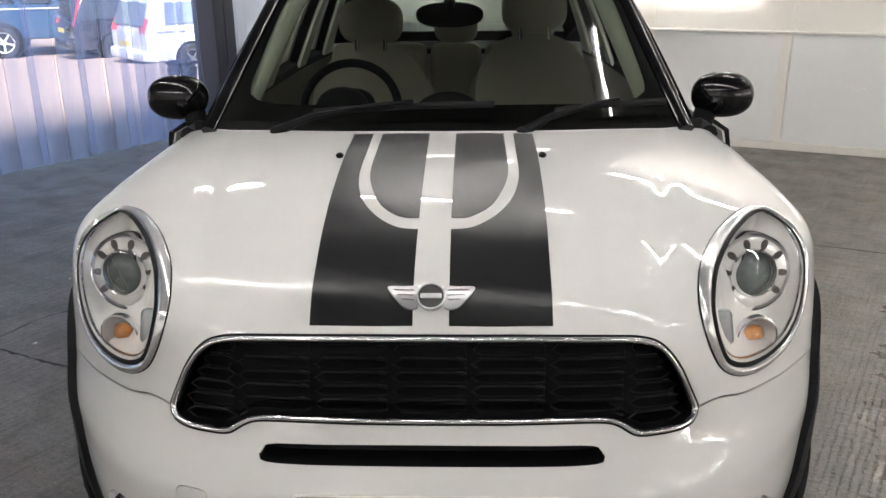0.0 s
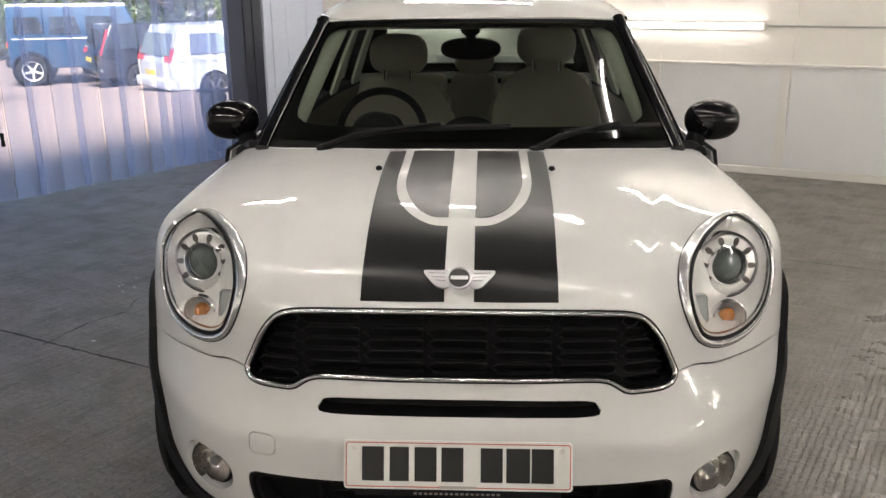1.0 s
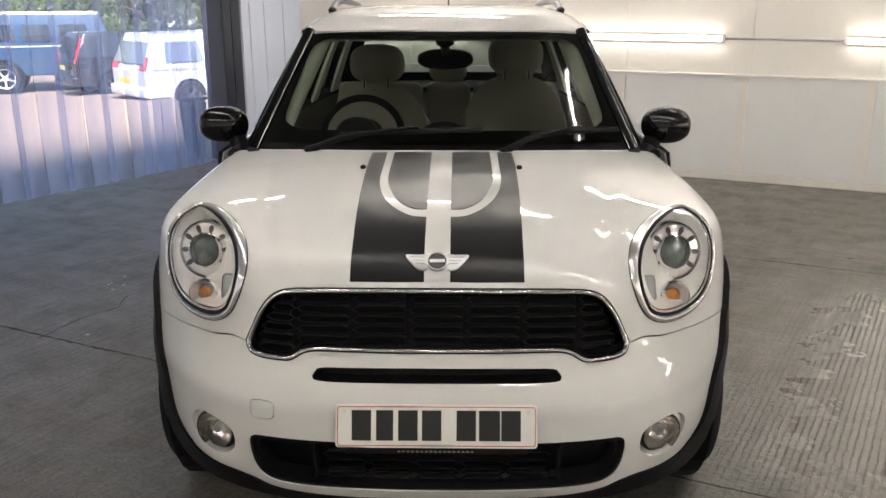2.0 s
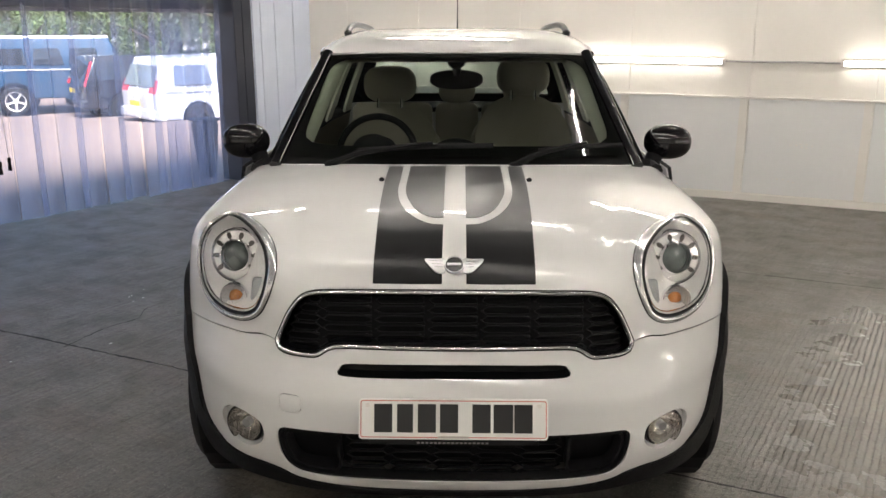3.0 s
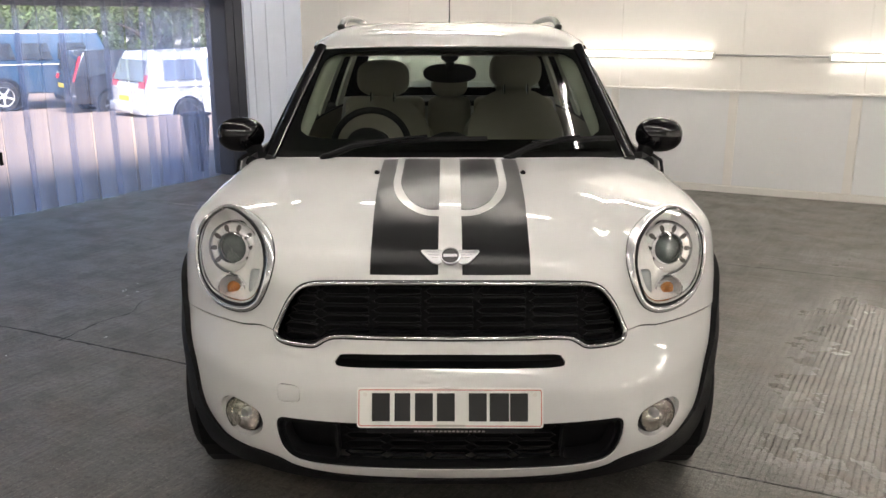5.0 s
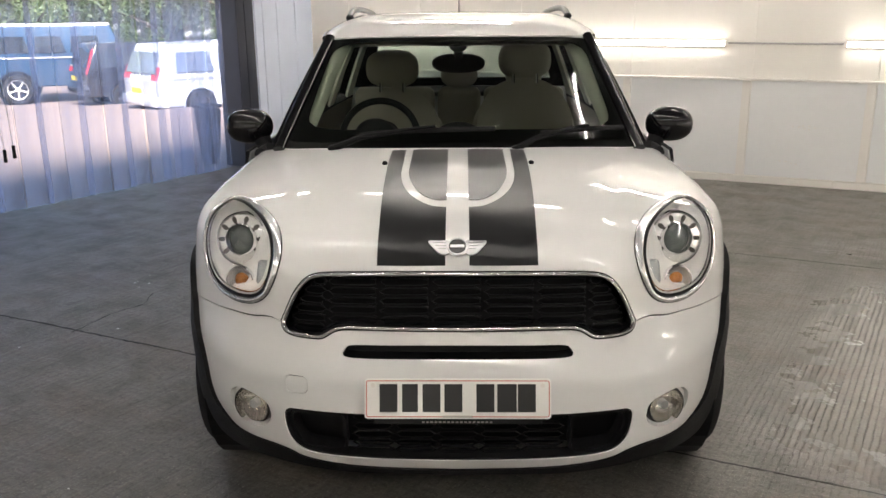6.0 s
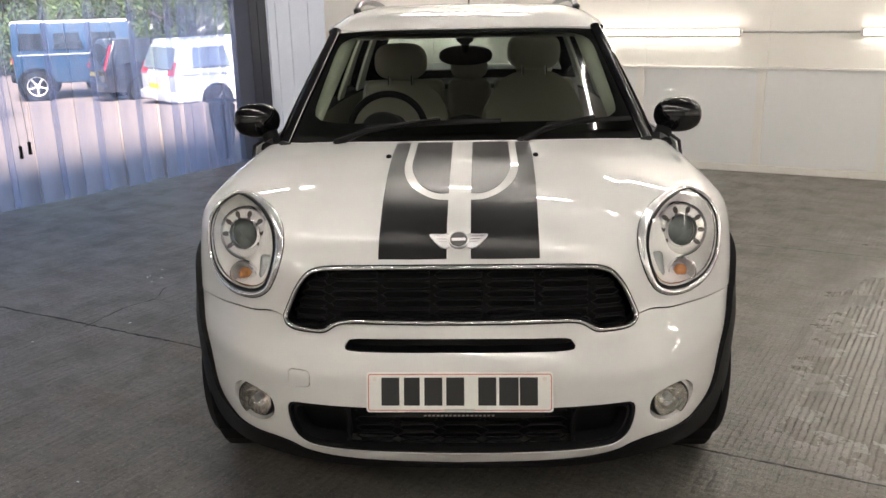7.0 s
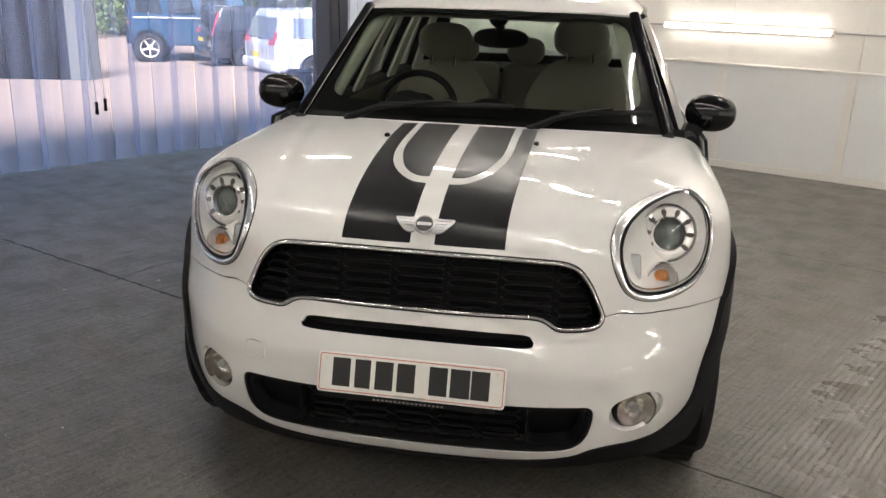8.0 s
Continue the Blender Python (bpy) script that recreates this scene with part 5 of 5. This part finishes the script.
part("scuttle_panel", strip_bm(rows, -0.006), BLACK_PLASTIC, car, "black scuttle panel", smooth=True)
edge = from_top(even(np.array(COWL), 0.03))
part("bonnet_seal", tube_bm([Vector(p) + Vector((0, 0.013, -0.005)) for p in both(edge)], 0.006, 6), GLOSS_BLACK, car, smooth=True)
part("bonnet_lip", tube_bm([Vector(p) + Vector((0, 0.0035, -0.0040)) for p in both(edge)], 0.0065, 10), PAINT, bonnet, smooth=True)


def wiper(u0, u1, uv, parent):
    """An arm from its pivot to the blade, and the blade that lies along the foot of the glass."""
    blade = [screen(u, v) + np.array([0, -0.020, 0.026]) for u, v in zip(np.linspace(u0, u1, 10), np.linspace(0.075, 0.115, 10) + 0.01 * np.sin(np.linspace(0, math.pi, 10)))]
    w = part("wiper", tube_bm(blade, 0.0065, 6, squash=1.6), RUBBER, parent, "black wiper")
    pivot = screen(*uv) + np.array([0, -0.03, 0.012])
    mid = blade[5] + np.array([0, -0.012, 0.016])
    elbow = pivot * 0.72 + mid * 0.28 + np.array([0, -0.02, 0.022])
    part("wiper_arm", tube_bm([pivot, elbow, mid * 0.6 + elbow * 0.4 + np.array([0, 0, 0.004]), mid], [0.015, 0.011, 0.008, 0.006], 8), BLACK_PLASTIC, w, smooth=True)
    part("wiper_pivot", ball_bm(pivot, (0.02, 0.02, 0.016), 14, 8), BLACK_PLASTIC, w, smooth=True)


wiper(-0.52, 0.20, (-0.66, 0.0), windscreen)
wiper(0.44, 0.92, (0.30, 0.0), windscreen)


def roof_point(u, v):
    y0, y1 = 1.690 + 0.078 * u * u, 3.86 - 0.05 * u * u
    y = y0 + (y1 - y0) * v
    rise = 1 - (1 - min(1.0, v / 0.36)) ** 2.2
    z = 1.438 + 0.100 * rise - 0.055 * max(0, (v - 0.45) / 0.55) ** 2
    half = 0.600 + 0.045 * rise - 0.03 * max(0, (v - 0.6) / 0.4) ** 2
    return Vector((half * u, y, z - 0.012 * u ** 4 - (0.012 * u * u + 0.052 * abs(u) ** 10) * rise))


roof = part("roof", strip_bm([[roof_point(u, v) for u in np.linspace(-1, 1, 41)] for v in np.linspace(0, 1, 40)], 0.01), PAINT, car, "white roof", smooth=True)
part("headlining", strip_bm([[roof_point(u * 0.97, v) - Vector((0, -0.02, 0.035)) for u in np.linspace(-1, 1, 15)] for v in np.linspace(0, 0.98, 15)], 0.01), TRIM_CREAM, car, "cream headlining", smooth=True)
for s in (1, -1):
    pts = [roof_point(s * 0.86, v) + Vector((0, 0, h)) for v, h in ((0.255, 0.000), (0.275, 0.010), (0.305, 0.022), (0.35, 0.033), (0.42, 0.039), (0.5, 0.040), (0.7, 0.038), (0.8, 0.036), (0.85, 0.028), (0.885, 0.0))]
    rail = part("roof_rail", tube_bm(smooth_loop([tuple(p) for p in pts], 4, False), 0.017, 10, squash=0.9), RAIL_GREY, car, "satin grey roof rail", smooth=True)
    part("rail_foot", ball_bm(pts[0] + Vector((0, 0.01, 0.006)), (0.019, 0.06, 0.016), 14, 8), BLACK_PLASTIC, rail, smooth=True)
    part("rail_foot", ball_bm(pts[-1] + Vector((0, -0.01, 0.006)), (0.018, 0.05, 0.014), 14, 8), BLACK_PLASTIC, rail, smooth=True)
foot = roof_point(0.0, 0.90)
aerial = part("aerial", tube_bm([foot, foot + Vector((0, -0.01, 0.10)), foot + Vector((0, 0.03, 0.46))], [0.006, 0.0035, 0.002], 6), BLACK_PLASTIC, car, "thin black aerial")
part("aerial_base", lathe_bm([(0.028, 0.0), (0.022, 0.018), (0.008, 0.035), (0.0, 0.036)], 16, Matrix.Translation(foot)), BLACK_PLASTIC, aerial, smooth=True)


# flanks: belt line below, roof edge above
def flank(y, z, s):
    return Vector((s * (float(side_width(y, z)) - 0.07 * max(0, y - 2.9) ** 2), y, z))


def belt_y(q):
    return 1.30 + 2.50 * q


def glasshouse(q, t, s):
    low = flank(belt_y(q), 0.985, s) + Vector((-s * (0.035 + 0.05 * max(0, 0.15 - q) / 0.15), 0, 0))
    high = roof_point(s, 0.03 + 0.93 * q) + Vector((0, 0, 0.0))
    p = low.lerp(high, t)
    p.x += s * 0.008 * math.sin(math.pi * t)
    return p


def flank_panel(name, loop, s, holes=(), label="", mat=None, offset=0.0):
    """A panel of the side inside a loop of (along, up)."""
    loops = [resample(np.array(l, float), 0.03) for l in (loop, *holes)]
    lo, hi = loops[0].min(0), loops[0].max(0)
    grid = np.array([(y, z) for y in np.arange(lo[0], hi[0], 0.05) for z in np.arange(lo[1], hi[1], 0.04)])
    keep = inside(grid, loops[0])
    for l in loops[1:]:
        keep &= ~inside(grid, l)
    border = np.concatenate(loops)
    grid = grid[keep]
    grid = grid[((grid[:, None] - border[None]) ** 2).sum(-1).min(1) > 0.012 ** 2]
    edges, n = [], 0
    for l in loops:
        edges += [(n + i, n + (i + 1) % len(l)) for i in range(len(l))]
        n += len(l)
    verts, _, faces, *_ = delaunay_2d_cdt([Vector(p) for p in np.concatenate([border, grid])], edges, [], 0, 1e-7)
    flat = np.array([tuple(v) for v in verts])
    faces = np.array([tuple(f) for f in faces])
    mids = flat[faces].mean(1)
    keep = inside(mids, loops[0])
    for l in loops[1:]:
        keep &= ~inside(mids, l)
    bm = bmesh.new()
    pts = [bm.verts.new(flank(y, z, s) + Vector((s * offset, 0, 0))) for y, z in flat]
    for f in faces[keep]:
        bm.faces.new([pts[i] for i in f])
    bmesh.ops.recalc_face_normals(bm, faces=bm.faces[:])
    bmesh.ops.solidify(bm, geom=bm.faces[:], thickness=0.008)
    return part(name, bm, mat or PAINT, car, label, smooth=True)


REAR_Y = 3.395


def circle(y, z, r, a0, a1, n=20):
    return [(y + r * math.cos(a), z + r * math.sin(a)) for a in np.radians(np.linspace(a0, a1, n))]


for s in (1, -1):
    door_panel = flank_panel("front_door", [(1.275, 0.42), (2.270, 0.42), (2.285, 0.70), (2.270, 0.985), (1.315, 0.985), (1.285, 0.8)], s)
    part("door_handle", box_bm((-0.012, -0.09, -0.016), (0.02, 0.09, 0.016), 0.01, Matrix.Translation(flank(2.12, 0.86, s)), 2), CHROME, door_panel, "chrome handle", smooth=True)
    rear_arch = circle(REAR_Y, WHEEL_Z, 0.45, 169, 90)
    back = flank_panel("rear_door", [(2.278, 0.42), (REAR_Y - 0.442, 0.42)] + rear_arch[:12] + [(3.13, 0.80), (3.13, 0.985), (2.278, 0.985), (2.293, 0.7)], s)
    part("door_handle", box_bm((-0.012, -0.09, -0.016), (0.02, 0.09, 0.016), 0.01, Matrix.Translation(flank(2.98, 0.88, s)), 2), CHROME, back, "chrome handle", smooth=True)
    flank_panel("rear_quarter", [(3.138, 0.985), (3.138, 0.80)] + circle(REAR_Y, WHEEL_Z, 0.45, 121, 12) + [(3.90, 0.42), (3.95, 0.7), (3.90, 0.985)], s)
    flank_panel("sill", [(1.20, 0.24), (2.99, 0.24), (2.99, 0.415), (1.22, 0.415)], s, mat=BLACK_PLASTIC, offset=0.008, label="black plastic sill")
    flank_panel("rear_arch_trim", circle(REAR_Y, WHEEL_Z, 0.47, 176, 4, 28) + circle(REAR_Y, WHEEL_Z, 0.385, 4, 176, 28), s, mat=BLACK_PLASTIC, offset=0.014, label="black arch trim")
    for name, q0, q1, mat in (("side_window", 0.10, 0.40, SIDE_GLASS), ("side_window", 0.43, 0.70, SIDE_GLASS), ("side_window", 0.74, 0.93, SIDE_GLASS)):
        pane = part(name, strip_bm([[glasshouse(q, t, s) for q in np.linspace(q0, q1, 8)] for t in np.linspace(0.03, 0.93, 8)]), mat, car, smooth=True)
        pane.visible_shadow = False
    for q0, q1 in ((-0.005, 0.10), (0.40, 0.43), (0.70, 0.74), (0.93, 1.0)):
        part("side_pillar", strip_bm([[glasshouse(q, t, s) for q in np.linspace(q0, q1, 4)] for t in np.linspace(0.0, 1.0, 8)], 0.02), GLOSS_BLACK, car, smooth=True)
    part("window_trim", tube_bm([glasshouse(q, 0.0, s) for q in np.linspace(0.16, 1, 16)], 0.012, 8), CHROME, car, "chrome belt trim", smooth=True)
    part("roof_gutter", tube_bm([glasshouse(q, 0.97, s) for q in np.linspace(0.03, 1, 16)], 0.012, 8), GLOSS_BLACK, car, smooth=True)
    for q0, q1 in ((0.385, 0.445), (0.69, 0.755), (0.92, 0.985)):
        part("pillar_lining", strip_bm([[glasshouse(q, t, s) + Vector((-s * 0.03, 0, 0)) for q in np.linspace(q0, q1, 3)] for t in np.linspace(0, 1, 6)], 0.015), TRIM_CREAM, car)
    part("door_lining", strip_bm([[flank(y, z, s) + Vector((-s * 0.06, 0, 0)) for y in np.linspace(1.32, 3.8, 12)] for z in np.linspace(0.40, 0.975, 6)], 0.015), LEATHER, car, "cream door lining")
    part("door_cap", tube_bm([flank(y, 0.975, s) + Vector((-s * 0.05, 0, 0)) for y in np.linspace(1.32, 3.8, 12)], 0.028, 8), DASH, car, smooth=True)
    # mirror: gloss black cap on a stubby arm
    c = Vector((s * 0.905, 1.50, 1.070))
    cap = part("door_mirror", ball_bm(c, (0.100, 0.070, 0.074), 28, 16, 0.88, pose(0, 0, 0, 0, 0, -8 * s)), GLOSS_BLACK, car, "gloss black mirror cap", smooth=True)
    sail = [flank(y, z, s) + Vector((s * 0.010, 0, 0)) for y, z in ((1.306, 0.84), (1.60, 0.93), (1.60, 0.995), (1.306, 0.992))]
    part("mirror_sail", strip_bm([[sail[0].lerp(sail[1], w) for w in np.linspace(0, 1, 6)], [sail[3].lerp(sail[2], w) for w in np.linspace(0, 1, 6)]], 0.012), BLACK_PLASTIC, cap)
    part("mirror_glass", ball_bm(c + Vector((0, 0.055, 0)), (0.085, 0.012, 0.060), 24, 10, 0.88), CHROME, cap, smooth=True)
    part("mirror_arm", tube_bm([c + Vector((-s * 0.045, -0.005, -0.035)), c + Vector((-s * 0.068, -0.03, -0.085)), c + Vector((-s * 0.062, -0.08, -0.16))], [0.040, 0.037, 0.056], 12, squash=0.8), BLACK_PLASTIC, cap, smooth=True)

# tail
tail_rows = [[Vector((0.845 * u, 4.105 - 0.16 * u ** 4 - 0.12 * max(0, z - 0.75) ** 1.3 - 0.10 * max(0, 0.45 - z), z)) for u in np.linspace(-1, 1, 25)] for z in np.linspace(0.32, 1.02, 14)]
part("tailgate", strip_bm(tail_rows, 0.01), PAINT, car, smooth=True)
for s in (1, -1):
    part("tail_corner", strip_bm([[Vector((s * 0.845, 3.945 - 0.12 * max(0, z - 0.75) ** 1.3 - 0.10 * max(0, 0.45 - z), z)).lerp(flank(3.90, z, s), w) for w in np.linspace(0, 1, 4)] for z in np.linspace(0.40, 1.0, 10)], 0.01), PAINT, car, smooth=True)
    part("tail_lamp", ball_bm((s * 0.80, 4.02, 0.88), (0.06, 0.04, 0.11), 18, 12, 0.8), RED_LAMP, car, "red tail lamp", smooth=True)


def hatch(u, t):
    low, high = Vector((0.82 * u, 4.07 - 0.14 * u ** 4, 1.02)), roof_point(u, 1.0)
    return low.lerp(high, t)


rear_glass = part("rear_window", strip_bm([[hatch(u, t) for u in np.linspace(-0.82, 0.82, 12)] for t in np.linspace(0.12, 0.88, 8)]), SIDE_GLASS, car, smooth=True)
rear_glass.visible_shadow = False
for lo_u, hi_u, lo_t, hi_t in ((-1, -0.82, 0, 1), (0.82, 1, 0, 1), (-0.82, 0.82, 0, 0.12), (-0.82, 0.82, 0.88, 1)):
    part("hatch_frame", strip_bm([[hatch(u, t) for u in np.linspace(lo_u, hi_u, 8)] for t in np.linspace(lo_t, hi_t, 5)], 0.015), GLOSS_BLACK, car, smooth=True)
part("rear_bumper", box_bm((-0.84, 3.86, 0.26), (0.84, 4.11, 0.42), 0.06, None, 3), BLACK_PLASTIC, car, smooth=True)
part("underbody", box_bm((-0.62, 0.45, 0.20), (0.62, 3.95, 0.34), 0.05), DEEP_BLACK, car)
part("cabin_floor", box_bm((-0.80, 1.22, 0.36), (0.80, 4.0, 0.40), 0.01), DASH, car)
part("bulkhead", box_bm((-0.80, 1.20, 0.36), (0.80, 1.23, 0.98), 0.01), DASH, car)
for s in (1, -1):
    for y in (WHEEL_Y, REAR_Y):
        part("wheel_well", lathe_bm([(0.37, -0.13), (0.37, 0.10), (0.0, -0.135)], 30, Matrix.Translation((s * 0.74, y, WHEEL_Z + 0.01)) @ pose(0, 0, 0, 0, 90 * s, 0)), DEEP_BLACK, car)
        wheel_parts(car, (s * 0.778, y, 0.333), 0.333, 0.216, 0, DARK_STEEL if y < 1 else ALLOY, 9)

# ---- cabin furniture ----
dash_rows = []
for w, (y, z) in enumerate(((1.16, 0.985), (1.30, 1.0), (1.45, 1.005), (1.56, 0.99), (1.62, 0.93), (1.62, 0.75))):
    dash_rows.append([Vector((x, y + 0.10 * (x / 0.78) ** 2 * (1 - w / 5), z - 0.02 * (x / 0.78) ** 4)) for x in np.linspace(-0.78, 0.78, 21)])
part("dashboard", strip_bm(dash_rows, 0.02), DASH, car, "dark dashboard", smooth=True)
part("speedometer_hood", ball_bm((0.0, 1.60, 0.97), (0.13, 0.06, 0.10), 24, 14), DASH, car, smooth=True)
part("instrument_hood", ball_bm((-0.37, 1.62, 1.01), (0.095, 0.06, 0.075), 24, 14), DASH, car, smooth=True)
wheel_m = Matrix.Translation((-0.375, 1.86, 0.965)) @ pose(0, 0, 0, 66, 0, 0)
steering = part("steering_wheel", tube_bm([wheel_m @ Vector((0.180 * math.cos(a), 0.180 * math.sin(a), 0)) for a in np.linspace(0, 2 * math.pi, 40, endpoint=False)], 0.0165, 10, True), DASH, car, "black steering wheel", smooth=True)
part("steering_hub", joined(ball_bm((0, 0, -0.01), (0.095, 0.085, 0.04), 20, 10, 0.8), *[box_bm((-0.02, 0.03, -0.012), (0.02, 0.175, 0.004), 0.006, pose(0, 0, 0, 0, 0, a)) for a in (90, -90, 180)]), DASH, steering, smooth=True).data.transform(wheel_m)
part("steering_column", tube_bm([wheel_m @ Vector((0, 0, -0.02)), wheel_m @ Vector((0, 0, -0.25))], 0.035, 10), DASH, steering)


def seat(x, y, top, rear=False):
    """A seat: cushion, backrest with side bolsters, headrest on two posts."""
    base = part("seat", box_bm((x - 0.25, y - 0.62, 0.42), (x + 0.25, y - 0.06, 0.64), 0.06, None, 3), LEATHER, car, "cream leather seat", smooth=True)
    rows = []
    for t in np.linspace(0, 1, 14):
        w = 0.265 - 0.09 * max(0, (t - 0.62) / 0.38) ** 2.0 - 0.02 * (1 - t)
        z = 0.58 + (top - 0.58) * t
        rows.append([Vector((x + w * u, y - 0.10 + 0.16 * t - 0.05 * abs(u) ** 3 * (1 - t * 0.6) + 0.02 * t ** 6, z - 0.05 * abs(u) ** 3 * t ** 3)) for u in np.linspace(-1, 1, 15)])
    part("backrest", strip_bm(rows, -0.11), LEATHER, base, smooth=True, sharp=70)
    part("backrest_seam", tube_bm([Vector((x + 0.145 * math.cos(a), y - 0.065 + 0.17 * (0.55 + 0.40 * math.sin(a)) - 0.018, 0.58 + (top - 0.58) * (0.55 + 0.42 * math.sin(a)))) for a in np.linspace(-0.2, math.pi + 0.2, 20)], 0.003, 5), TRIM_CREAM, base)
    rest = part("headrest", ball_bm((x, y + 0.055, top + 0.104), (0.142, 0.055, 0.098), 30, 18, 0.72), LEATHER, base, smooth=True)
    for s in (-1, 1):
        part("headrest_post", tube_bm([(x + s * 0.062, y + 0.005, top - 0.018), (x + s * 0.062, y + 0.02, top + 0.03)], 0.0085, 8), CHROME, rest, smooth=True)
    return base


seat(-0.360, 2.46, 1.137)
seat(0.356, 2.46, 1.18)
for x in (-0.42, 0.0, 0.42):
    w = 0.14 if x == 0 else 0.26
    bench = part("rear_seat", joined(box_bm((x - w, 3.15, 0.45), (x + w, 3.42, 0.64), 0.05, None, 3), box_bm((x - w, 3.38, 0.55), (x + w, 3.52, 1.06), 0.05, pose(0, 0, 0), 3)), LEATHER, car, "cream leather rear seat", smooth=True)
    part("headrest", ball_bm((x, 3.47, 1.14), (0.12, 0.05, 0.085), 22, 14, 0.75), LEATHER, bench, smooth=True)
part("parcel_shelf", box_bm((-0.66, 3.54, 0.99), (0.66, 3.98, 1.02), 0.008), DASH, car)
mirror = part("interior_mirror", ball_bm((0.0, 1.90, 1.305), (0.125, 0.022, 0.045), 28, 14, 0.8), DASH, car, "dark interior mirror", smooth=True)
part("mirror_stalk", tube_bm([(0, 1.89, 1.33), (0, 1.82, 1.385), (0, 1.785, 1.40)], [0.016, 0.026, 0.045], 10), DASH, mirror, smooth=True)
for s in (1, -1):
    part("sun_visor", box_bm((s * 0.31 - 0.20, 1.78, 1.405), (s * 0.31 + 0.20, 1.93, 1.425), 0.008), TRIM_CREAM, car)
